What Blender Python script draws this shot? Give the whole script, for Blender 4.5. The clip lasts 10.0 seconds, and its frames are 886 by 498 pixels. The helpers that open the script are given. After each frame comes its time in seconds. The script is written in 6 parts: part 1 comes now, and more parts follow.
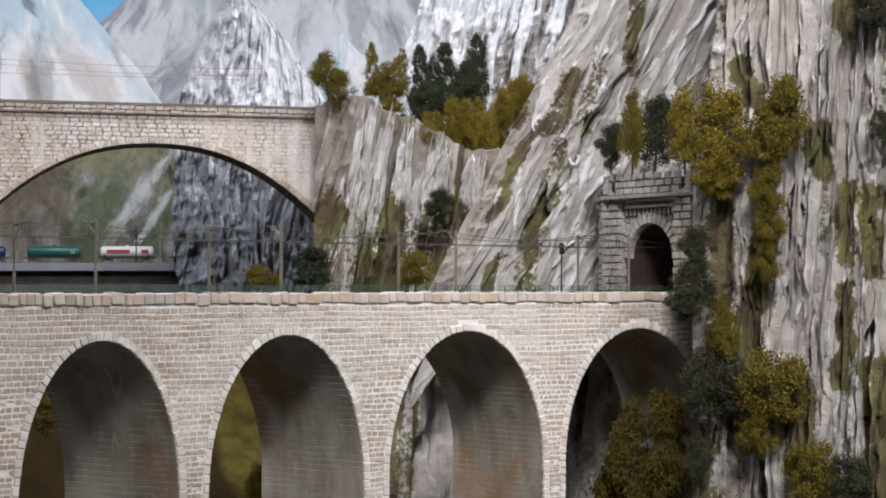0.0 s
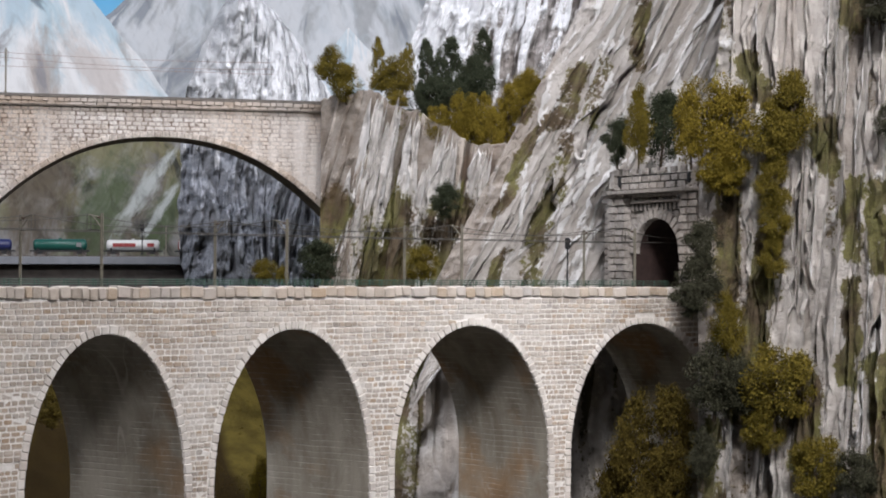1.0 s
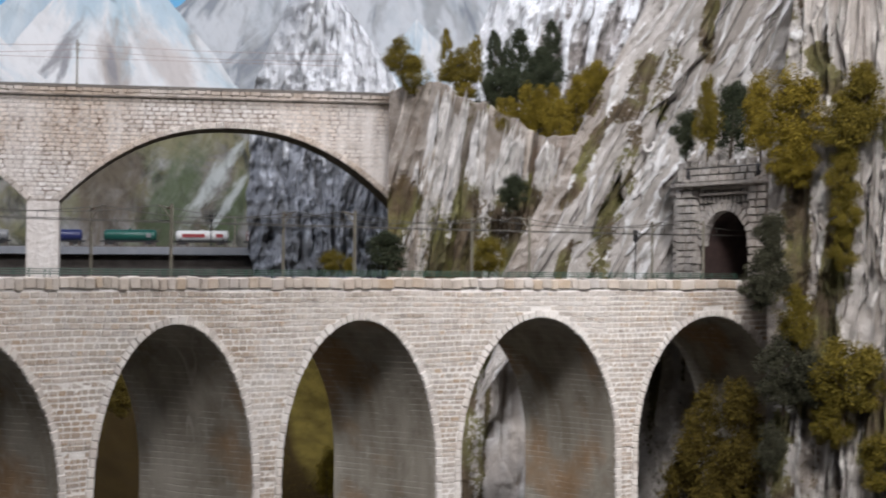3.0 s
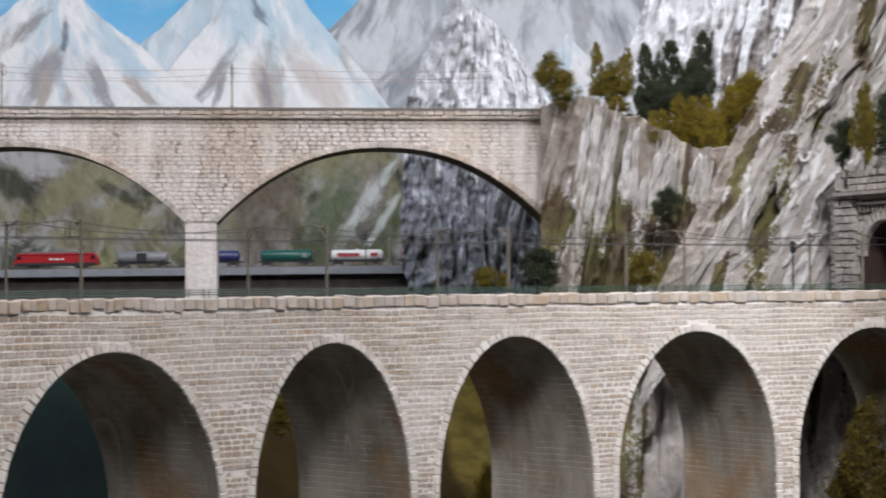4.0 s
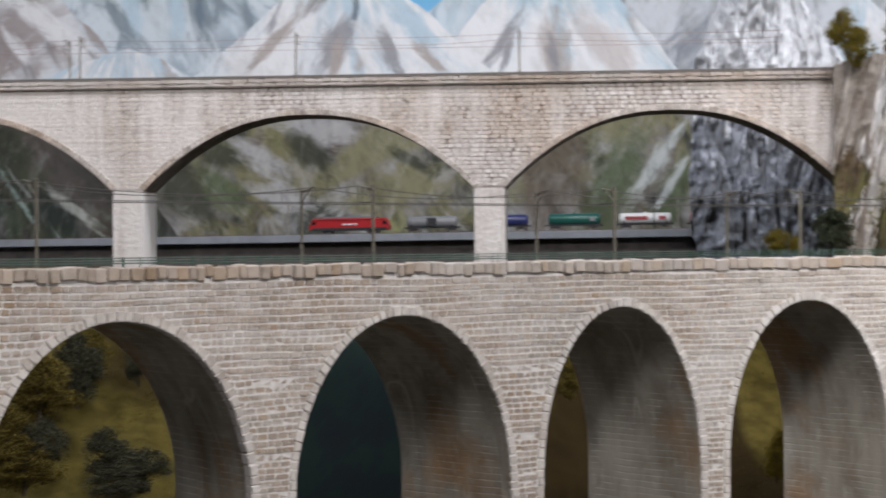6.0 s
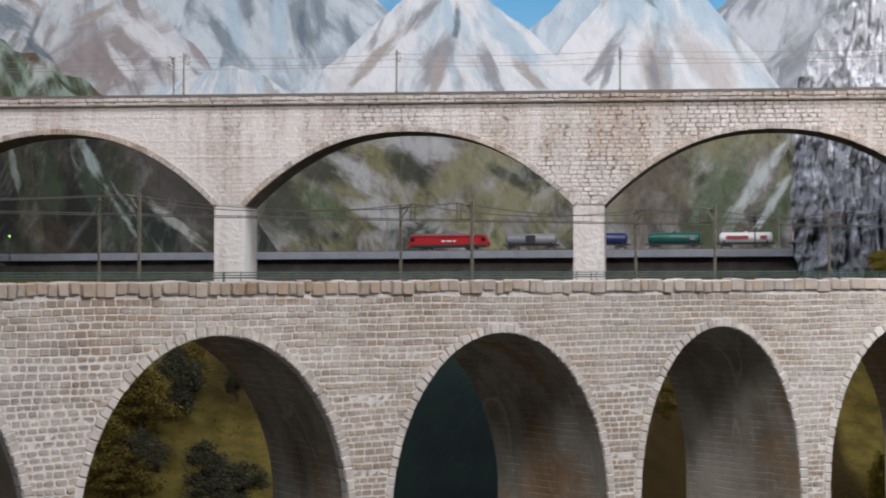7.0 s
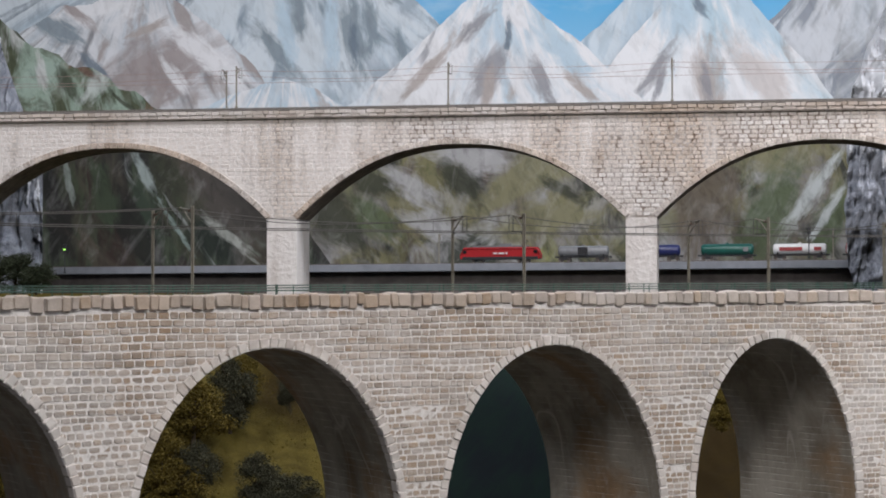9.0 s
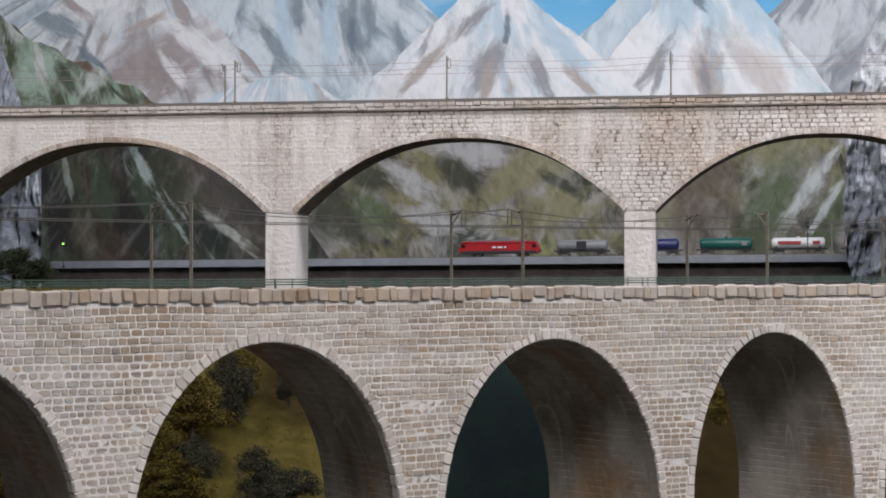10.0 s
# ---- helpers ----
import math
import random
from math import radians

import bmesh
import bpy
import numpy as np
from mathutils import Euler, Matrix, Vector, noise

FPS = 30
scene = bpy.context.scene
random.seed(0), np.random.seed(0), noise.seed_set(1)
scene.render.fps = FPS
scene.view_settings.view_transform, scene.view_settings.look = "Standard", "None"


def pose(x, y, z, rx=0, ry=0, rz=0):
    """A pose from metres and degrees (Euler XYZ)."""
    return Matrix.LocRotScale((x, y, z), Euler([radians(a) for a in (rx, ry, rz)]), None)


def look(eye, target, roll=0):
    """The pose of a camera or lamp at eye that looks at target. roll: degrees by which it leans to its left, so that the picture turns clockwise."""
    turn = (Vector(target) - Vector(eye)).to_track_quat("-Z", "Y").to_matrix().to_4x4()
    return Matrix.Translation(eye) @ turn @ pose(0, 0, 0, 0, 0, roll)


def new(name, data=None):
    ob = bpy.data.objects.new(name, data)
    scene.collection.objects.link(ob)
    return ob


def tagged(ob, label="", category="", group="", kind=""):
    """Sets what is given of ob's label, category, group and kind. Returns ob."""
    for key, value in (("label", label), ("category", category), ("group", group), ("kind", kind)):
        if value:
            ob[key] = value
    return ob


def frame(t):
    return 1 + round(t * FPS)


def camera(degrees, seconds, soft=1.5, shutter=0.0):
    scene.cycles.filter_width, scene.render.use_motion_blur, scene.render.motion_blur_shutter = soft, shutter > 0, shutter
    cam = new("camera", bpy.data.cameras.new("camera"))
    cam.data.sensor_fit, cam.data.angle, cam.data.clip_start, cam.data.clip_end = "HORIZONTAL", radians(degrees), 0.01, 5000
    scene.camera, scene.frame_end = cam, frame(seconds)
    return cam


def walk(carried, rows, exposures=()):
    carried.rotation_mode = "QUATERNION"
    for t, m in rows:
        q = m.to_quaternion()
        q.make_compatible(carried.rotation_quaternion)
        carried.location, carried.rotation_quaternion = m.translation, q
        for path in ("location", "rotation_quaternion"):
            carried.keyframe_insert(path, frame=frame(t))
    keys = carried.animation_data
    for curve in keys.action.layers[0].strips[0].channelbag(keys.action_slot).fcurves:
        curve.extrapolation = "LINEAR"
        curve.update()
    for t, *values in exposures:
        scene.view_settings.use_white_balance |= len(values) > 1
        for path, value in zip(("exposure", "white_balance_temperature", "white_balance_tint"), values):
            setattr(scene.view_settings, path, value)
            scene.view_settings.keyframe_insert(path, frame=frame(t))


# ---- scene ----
# ---- camera ----
EYE = 1.45
cam = camera(28.0, 10.0, soft=1.9, shutter=0.5)
walk(cam, [
    (0.0, pose(0, 0, EYE, 91.387, -0.202, -21.404)),
    (0.5, pose(0, 0, EYE, 91.390, -0.170, -21.294)),
    (1.0, pose(0, 0, EYE, 91.209, -0.377, -21.220)),
    (1.5, pose(0, 0, EYE, 91.050, -0.350, -21.172)),
    (2.0, pose(0, 0, EYE, 91.119, -0.365, -21.164)),
    (2.2, pose(0, 0, EYE, 91.256, -0.351, -21.221)),
    (3.3, pose(0, 0, EYE, 90.758, -0.497, -17.527)),
    (3.5, pose(0, 0, EYE, 90.785, -0.272, -16.495)),
    (3.7, pose(0, 0, EYE, 90.878, -0.171, -15.650)),
    (4.0, pose(0, 0, EYE, 91.425, 0.287, -14.078)),
    (4.5, pose(0, 0, EYE, 91.286, 0.271, -12.030)),
    (5.0, pose(0, 0, EYE, 90.813, 0.182, -10.714)),
    (5.2, pose(0, 0, EYE, 90.994, 0.389, -10.482)),
    (5.5, pose(0, 0, EYE, 90.640, 0.764, -8.361)),
    (5.7, pose(0, 0, EYE, 90.844, 1.088, -7.812)),
    (6.0, pose(0, 0, EYE, 90.309, 0.446, -4.811)),
    (6.2, pose(0, 0, EYE, 90.571, -0.150, -4.115)),
    (7.3, pose(0, 0, EYE, 91.023, 0.020, -0.889)),
    (7.5, pose(0, 0, EYE, 91.239, 0.005, -0.603)),
    (8.0, pose(0, 0, EYE, 91.573, 0.070, -0.299)),
    (8.5, pose(0, 0, EYE, 91.530, 0.092, -0.037)),
    (9.0, pose(0, 0, EYE, 91.265, -0.019, 0.042)),
    (9.5, pose(0, 0, EYE, 91.165, 0.058, 0.078)),
    (10.0, pose(0, 0, EYE, 91.075, -0.000, -0.000)),
], exposures=[(0.0, 0.0), (10.0, 0.0)])


# ---- room light ----
world = bpy.data.worlds.new("hall_air")
scene.world = world
world.use_nodes = True
world.node_tree.nodes["Background"].inputs[0].default_value = (0.85, 0.92, 1.0, 1)
world.node_tree.nodes["Background"].inputs[1].default_value = 0.075


def ceiling_lamp(x, y, z, target, size, watts, colour=(1.0, 0.96, 0.97)):
    data = bpy.data.lights.new("ceiling_spot", "AREA")
    data.shape, data.size, data.energy, data.color = "DISK", size, watts, colour
    ob = new("ceiling_spot", data)
    ob.matrix_world = look((x, y, z), target)
    return ob


for lx, power in ((-1.4, 6), (0.35, 36), (1.7, 36), (2.7, 42)):
    ceiling_lamp(lx, -0.2, EYE + 2.1, (lx + 0.5, 2.4, EYE - 0.1), 0.7, power)
beam = bpy.data.lights.new("ceiling_spot", "SPOT")
beam.energy, beam.color, beam.spot_size, beam.spot_blend, beam.shadow_soft_size = 285, (1.0, 0.96, 0.97), radians(46), 1.0, 0.25
new("ceiling_spot", beam).matrix_world = look((0.45, -0.1, EYE + 2.1), (1.72, 2.7, EYE + 0.03))
for lx, power in ((-1.6, 25), (0.2, 33), (1.9, 27), (3.4, 25)):
    ceiling_lamp(lx, 2.9, EYE + 2.1, (lx * 0.9, 4.4, EYE + 0.1), 0.5, power, (0.97, 0.97, 1.05))


# ---- numbers from noise ----
def hash3(i, j, k, seed):
    h = (i * 374761393 + j * 668265263 + k * 2147483647 + seed * 1274126177) & 0xFFFFFFFF
    h = ((h ^ (h >> 13)) * 1274126177) & 0xFFFFFFFF
    h = (h ^ (h >> 16)) & 0xFFFFFF
    return h / float(0xFFFFFF)


def vnoise(x, y, z, seed=0):
    """Smooth noise from -1 to 1 on arrays."""
    x, y, z = np.broadcast_arrays(np.asarray(x, float), np.asarray(y, float), np.asarray(z, float))
    xi, yi, zi = np.floor(x).astype(np.int64), np.floor(y).astype(np.int64), np.floor(z).astype(np.int64)
    fx, fy, fz = x - xi, y - yi, z - zi
    fx, fy, fz = (f * f * f * (f * (f * 6 - 15) + 10) for f in (fx, fy, fz))
    out = 0
    for a in (0, 1):
        for b in (0, 1):
            for c in (0, 1):
                w = (fx if a else 1 - fx) * (fy if b else 1 - fy) * (fz if c else 1 - fz)
                out = out + w * hash3(xi + a, yi + b, zi + c, seed)
    return out * 2 - 1


def fbm(x, y, z, seed=0, octaves=4, gain=0.5):
    total, amp = 0, 1.0
    for o in range(octaves):
        f = 2.03 ** o
        total = total + amp * vnoise(x * f, y * f, z * f, seed + 17 * o)
        amp *= gain
    return total


def ridged(x, y, z, seed=0, octaves=3):
    total, amp = 0, 1.0
    for o in range(octaves):
        f = 2.1 ** o
        total = total + amp * (1 - 2 * np.abs(vnoise(x * f, y * f, z * f, seed + 31 * o)))
        amp *= 0.5
    return total


# ---- mesh helpers ----
def mesh_from(name, verts, faces, material=None, smooth=False):
    me = bpy.data.meshes.new(name)
    me.from_pydata([tuple(v) for v in verts], [], [tuple(f) for f in faces])
    if material:
        me.materials.append(material)
    if smooth:
        me.polygons.foreach_set("use_smooth", [True] * len(me.polygons))
    me.update()
    return me


def child(name, me, parent=None, label="", kind=""):
    ob = new(name, me)
    if parent is not None:
        ob.parent = parent
    return tagged(ob, label, kind=kind)


def part(name, bm, material, parent=None, label="", smooth=False):
    me = bpy.data.meshes.new(name)
    bm.to_mesh(me)
    bm.free()
    me.materials.append(material)
    if smooth:
        me.polygons.foreach_set("use_smooth", [True] * len(me.polygons))
    return child(name, me, parent, label)


def thing(name, m, label, category, group="", kind=""):
    ob = new(name)
    ob.empty_display_size = 0.02
    ob.matrix_world = m
    return tagged(ob, label, category, group, kind)


def box(bm, sx, sy, sz, at=(0, 0, 0), bevel=0.0, turn=None):
    m = Matrix.Translation(at) @ (turn or Matrix.Identity(4)) @ Matrix.Diagonal((sx, sy, sz, 1))
    made = bmesh.ops.create_cube(bm, size=1, matrix=m)
    if bevel:
        edges = list({e for v in made["verts"] for e in v.link_edges})
        bmesh.ops.bevel(bm, geom=edges, offset=bevel, segments=1, affect="EDGES")


def tube(bm, a, b, r0, r1=None, seg=8):
    a, b = Vector(a), Vector(b)
    d = b - a
    m = Matrix.Translation((a + b) / 2) @ d.to_track_quat("Z", "Y").to_matrix().to_4x4()
    bmesh.ops.create_cone(bm, cap_ends=True, segments=seg, radius1=r0, radius2=r0 if r1 is None else r1, depth=d.length, matrix=m)


def sweep(bm, points, r, seg=5, flat=True):
    """One bent bar through the points."""
    rings = []
    for i, p in enumerate(points):
        d = (Vector(points[min(i + 1, len(points) - 1)]) - Vector(points[max(i - 1, 0)])).normalized()
        side = d.cross(Vector((0, 0, 1)) if flat else Vector((0, 1, 0))).normalized()
        up = side.cross(d)
        rings.append([bm.verts.new(Vector(p) + side * r * math.cos(2 * math.pi * k / seg) + up * r * math.sin(2 * math.pi * k / seg)) for k in range(seg)])
    for a, b in zip(rings, rings[1:]):
        for k in range(seg):
            bm.faces.new((a[k], a[(k + 1) % seg], b[(k + 1) % seg], b[k]))
    bm.faces.new(rings[0][::-1])
    bm.faces.new(rings[-1])


def grid_faces(nu, nv):
    i = np.arange((nu - 1) * (nv - 1))
    a = (i // (nv - 1)) * nv + i % (nv - 1)
    return np.stack([a, a + nv, a + nv + 1, a + 1], 1)


def grid_mesh(name, pts, material, smooth=True, keep=None, attrs=None):
    """pts: (nu, nv, 3)."""
    nu, nv = pts.shape[:2]
    faces = grid_faces(nu, nv)
    if keep is not None:
        faces = faces[keep.reshape(-1)[faces].all(1)]
    me = mesh_from(name, pts.reshape(-1, 3).tolist(), faces.tolist(), material, smooth)
    for key, values in (attrs or {}).items():
        layer = me.attributes.new(key, "FLOAT", "POINT")
        layer.data.foreach_set("value", np.ascontiguousarray(values.reshape(-1), dtype=np.float32))
    return me


def spot(az, dist, z=0.0):
    """A place by its bearing from the y axis in degrees, its distance and its height over eye level."""
    a = radians(az)
    return Vector((dist * math.sin(a), dist * math.cos(a), EYE + z))


# ---- materials ----
class Nodes:
    def __init__(self, name):
        self.mat = bpy.data.materials.new(name)
        self.mat.use_nodes = True
        self.t = self.mat.node_tree
        self.bsdf = self.t.nodes["Principled BSDF"]

    def put(self, socket, value):
        if isinstance(value, bpy.types.NodeSocket):
            self.t.links.new(value, socket)
        elif isinstance(value, tuple) and len(value) == 3 and socket.type == "RGBA":
            socket.default_value = (*value, 1)
        else:
            socket.default_value = value

    def add(self, kind, out=0, props=None, **inputs):
        n = self.t.nodes.new(kind)
        props = props or {}
        if "operation" in props:
            n.operation = props["operation"]
        if "attribute_name" in props:
            n.attribute_name = props["attribute_name"]
        if "noise_dimensions" in props:
            n.noise_dimensions = props["noise_dimensions"]
        for k, v in inputs.items():
            key = int(k[1:]) if k[0] == "i" and k[1:].isdigit() else k.replace("_", " ")
            self.put(n.inputs[key], v)
        return n.outputs[out]

    def coord(self, scale=(1, 1, 1), which="Object", turn=(0, 0, 0)):
        c = self.add("ShaderNodeTexCoord", which)
        return self.add("ShaderNodeMapping", 0, Vector=c, Scale=scale, Rotation=turn)

    def noise(self, vec, scale, detail=4.0, rough=0.55, distort=0.0, out=0):
        return self.add("ShaderNodeTexNoise", out, Vector=vec, Scale=scale, Detail=detail, Roughness=rough, Distortion=distort)

    def ramp(self, fac, stops):
        n = self.t.nodes.new("ShaderNodeValToRGB")
        e = n.color_ramp.elements
        while len(e) < len(stops):
            e.new(0.5)
        for el, (p, c) in zip(e, stops):
            el.position = p
            el.color = (*c, 1) if isinstance(c, tuple) else (c, c, c, 1)
        self.put(n.inputs[0], fac)
        return n.outputs[0]

    def mix(self, fac, a, b, blend="MIX"):
        n = self.t.nodes.new("ShaderNodeMix")
        n.data_type, n.blend_type = "RGBA", blend
        self.put(n.inputs[0], fac)
        self.put(n.inputs[6], a)
        self.put(n.inputs[7], b)
        return n.outputs[2]

    def math(self, op, a, b=0.0, c=0.0):
        return self.add("ShaderNodeMath", 0, {"operation": op}, i0=a, i1=b, i2=c)

    def attr(self, name):
        return self.add("ShaderNodeAttribute", 2, {"attribute_name": name})

    def random(self):
        return self.add("ShaderNodeObjectInfo", "Random")

    def island(self):
        return self.add("ShaderNodeNewGeometry", "Random Per Island")

    def finish(self, colour, rough=0.8, bump=None, strength=0.5, distance=0.002, **more):
        self.put(self.bsdf.inputs["Base Color"], colour)
        self.put(self.bsdf.inputs["Roughness"], rough)
        for k, v in more.items():
            self.put(self.bsdf.inputs[k.replace("_", " ")], v)
        if bump is not None:
            self.put(self.bsdf.inputs["Normal"], self.add("ShaderNodeBump", 0, Height=bump, Strength=strength, Distance=distance))
        return self.mat


def run_off(n, geo):
    """Where lime has run down a wall."""
    run = n.noise(n.add("ShaderNodeMapping", 0, Vector=geo, Scale=(1, 1, 0.12)), 34, 5, 0.65)
    wide = n.noise(n.add("ShaderNodeMapping", 0, Vector=geo, Scale=(1, 1, 0.3)), 5, 3, 0.5)
    west = n.math("MULTIPLY", n.math("SUBTRACT", 0.15, n.add("ShaderNodeSeparateXYZ", 0, Vector=geo)), 0.07)
    west = n.math("MINIMUM", n.math("MAXIMUM", west, -0.05), 0.10)
    total = n.math("ADD", n.math("ADD", n.math("MULTIPLY", run, 0.45), n.math("MULTIPLY", wide, 0.55)), west)
    return n.ramp(total, [(0.40, 0.0), (0.56, 1.0)])


def limed_mortar(name, bare, lime, wash):
    n = Nodes(name)
    geo = n.add("ShaderNodeNewGeometry", "Position")
    fine = n.noise(geo, 90, 4, 0.6)
    col = n.mix(n.ramp(fine, [(0.38, 0.0), (0.66, 0.6)]), bare, lime)
    col = n.mix(n.math("MULTIPLY", run_off(n, geo), wash), col, lime)
    return n.finish(col, 0.9, fine, 0.8, 0.004)


def stone_material(name, tones, mortar_dust=(0.62, 0.58, 0.53), dust=0.35, per="random", scale=1.0, wash=0.0, pits=0.0, smear=0.0, lime=(0.78, 0.745, 0.715), level=False, warm=0.75):
    """Cut stone: each piece its own tone, pale dust, fine pitting, mortar smeared over its rim. level: lime lies along the courses, not down the wall."""
    n = Nodes(name)
    pick = n.random() if per == "random" else n.island()
    w = n.add("ShaderNodeTexWhiteNoise", 0, {"noise_dimensions": "1D"}, W=n.math("MULTIPLY", pick, 91.7))
    step = 1.0 / len(tones)
    col = n.ramp(w, [(i * step, c) for i, c in enumerate(tones)])
    geo = n.add("ShaderNodeNewGeometry", "Position")
    grain = n.noise(geo, 420 * scale, 5, 0.65)
    blot = n.noise(geo, 34 * scale, 4, 0.6)
    col = n.mix(n.math("MULTIPLY", n.ramp(grain, [(0.42, 0.0), (0.72, 1.0)]), dust), col, mortar_dust)
    col = n.mix(n.ramp(blot, [(0.42, 0.0), (0.72, 0.45)]), col, (0.38, 0.34, 0.30), "MULTIPLY")
    region = n.noise(geo, 5.0, 3, 0.5)
    col = n.mix(n.ramp(region, [(0.40, 0.0), (0.60, warm)]), col, (0.82, 0.70, 0.58), "MULTIPLY")
    if pits:
        rough = n.noise(geo, 190, 4, 0.65)
        col = n.mix(n.math("MULTIPLY", n.ramp(rough, [(0.40, 1.0), (0.54, 0.0)]), pits), col, (0.10, 0.09, 0.08))
        grain = n.math("ADD", grain, n.math("MULTIPLY", rough, 2.0))
    if smear:
        patch = n.noise(geo, 16, 4, 0.6)
        edge = n.math("ADD", n.attr("rim"), n.math("MULTIPLY", n.math("SUBTRACT", n.noise(geo, 260, 3, 0.6), 0.5), 1.3))
        edge = n.math("ADD", edge, n.math("MULTIPLY", n.math("SUBTRACT", patch, 0.5), 1.1))
        col = n.mix(n.math("MULTIPLY", n.ramp(edge, [(0.55, 0.0), (1.25, 1.0)]), smear), col, lime)
    if wash:
        if level:
            run = n.noise(n.add("ShaderNodeMapping", 0, Vector=geo, Scale=(1, 1, 7)), 22, 5, 0.6)
            run = n.ramp(n.math("ADD", n.math("MULTIPLY", run, 0.6), n.math("MULTIPLY", n.noise(geo, 4.2, 3, 0.5), 0.4)), [(0.45, 0.0), (0.58, 1.0)])
        else:
            run = run_off(n, geo)
        col = n.mix(n.math("MULTIPLY", run, wash), col, lime)
    return n.finish(col, 0.88, grain, 0.5, 0.0012)


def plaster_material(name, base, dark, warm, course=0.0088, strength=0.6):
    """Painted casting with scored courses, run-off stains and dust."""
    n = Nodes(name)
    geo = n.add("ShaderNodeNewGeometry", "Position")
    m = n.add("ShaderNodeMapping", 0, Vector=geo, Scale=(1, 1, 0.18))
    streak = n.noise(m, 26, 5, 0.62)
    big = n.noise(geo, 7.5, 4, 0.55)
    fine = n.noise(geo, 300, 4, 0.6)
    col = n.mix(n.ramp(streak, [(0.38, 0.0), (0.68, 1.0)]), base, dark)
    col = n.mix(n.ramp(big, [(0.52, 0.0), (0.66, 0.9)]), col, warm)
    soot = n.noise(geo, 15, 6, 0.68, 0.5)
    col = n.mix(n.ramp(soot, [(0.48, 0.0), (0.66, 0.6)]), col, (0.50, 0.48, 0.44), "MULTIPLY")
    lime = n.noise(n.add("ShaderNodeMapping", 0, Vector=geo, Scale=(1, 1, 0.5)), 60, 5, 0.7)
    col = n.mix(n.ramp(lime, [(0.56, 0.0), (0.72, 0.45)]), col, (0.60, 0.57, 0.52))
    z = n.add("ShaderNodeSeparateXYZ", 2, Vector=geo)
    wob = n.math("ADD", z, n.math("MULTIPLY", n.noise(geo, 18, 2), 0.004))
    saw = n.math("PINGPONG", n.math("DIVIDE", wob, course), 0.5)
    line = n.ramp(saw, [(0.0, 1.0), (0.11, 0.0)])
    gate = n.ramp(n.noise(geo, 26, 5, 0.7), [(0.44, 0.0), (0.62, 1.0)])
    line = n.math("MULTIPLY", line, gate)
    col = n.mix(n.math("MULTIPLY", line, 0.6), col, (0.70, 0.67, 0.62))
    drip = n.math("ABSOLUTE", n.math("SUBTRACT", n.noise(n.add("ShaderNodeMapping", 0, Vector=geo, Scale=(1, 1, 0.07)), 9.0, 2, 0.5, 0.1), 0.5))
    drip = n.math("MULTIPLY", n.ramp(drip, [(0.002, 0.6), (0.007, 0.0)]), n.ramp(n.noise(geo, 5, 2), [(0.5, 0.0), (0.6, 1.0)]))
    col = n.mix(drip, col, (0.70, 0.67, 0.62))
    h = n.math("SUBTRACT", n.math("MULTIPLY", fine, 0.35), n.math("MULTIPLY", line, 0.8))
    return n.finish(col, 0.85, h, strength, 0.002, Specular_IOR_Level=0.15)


def rock_material(name, light, mid, dark, moss_a, moss_b, rust, snow=None, relief=0.009, pale=1.7):
    """Cast rock: pale rims, shade painted into the grooves and highlights onto the ridges, turf where the moss weight
    is high.
    """
    n = Nodes(name)
    geo = n.add("ShaderNodeNewGeometry", "Position")
    groove = n.attr("groove")
    moss = n.attr("moss")
    flow = n.attr("flow")
    fine = n.noise(geo, 210, 5, 0.62)
    med = n.noise(geo, 30, 5, 0.6)
    col = n.mix(n.ramp(med, [(0.36, 0.0), (0.66, 1.0)]), mid, light)
    # hollows darkened, ridges and rims whitened: relief shading put into the colour
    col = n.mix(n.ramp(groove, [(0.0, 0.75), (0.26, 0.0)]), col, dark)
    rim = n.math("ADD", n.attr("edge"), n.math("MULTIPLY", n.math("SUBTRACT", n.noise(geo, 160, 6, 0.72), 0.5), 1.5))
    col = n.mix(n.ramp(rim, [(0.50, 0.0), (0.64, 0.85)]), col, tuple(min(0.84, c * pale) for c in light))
    streak = n.math("ADD", flow, n.math("MULTIPLY", fine, 0.25))
    col = n.mix(n.ramp(streak, [(0.76, 0.0), (0.92, 0.5)]), col, rust)
    if snow:
        tip = n.math("ADD", n.attr("snow"), n.math("MULTIPLY", n.math("SUBTRACT", fine, 0.5), 0.6))
        col = n.mix(n.ramp(tip, [(0.45, 0.0), (0.6, 1.0)]), col, snow)
    edge = n.math("ADD", moss, n.math("MULTIPLY", n.math("SUBTRACT", n.noise(geo, 110, 6, 0.72), 0.5), 1.2))
    turf = n.mix(n.ramp(n.noise(geo, 13, 5, 0.62), [(0.42, 0.0), (0.60, 1.0)]), moss_a, moss_b)
    turf = n.mix(n.ramp(n.noise(geo, 420, 4, 0.7), [(0.42, 0.0), (0.66, 0.65)]), turf, (0.035, 0.032, 0.012))
    col = n.mix(n.ramp(edge, [(0.47, 0.0), (0.56, 0.95)]), col, turf)
    crack = n.noise(geo, 90, 6, 0.72)
    pit = n.noise(geo, 150, 5, 0.7)
    col = n.mix(n.ramp(pit, [(0.30, 0.5), (0.37, 0.0)]), col, dark)
    return n.finish(col, 0.85, n.math("ADD", n.math("MULTIPLY", fine, 0.6), crack), 0.9, relief)


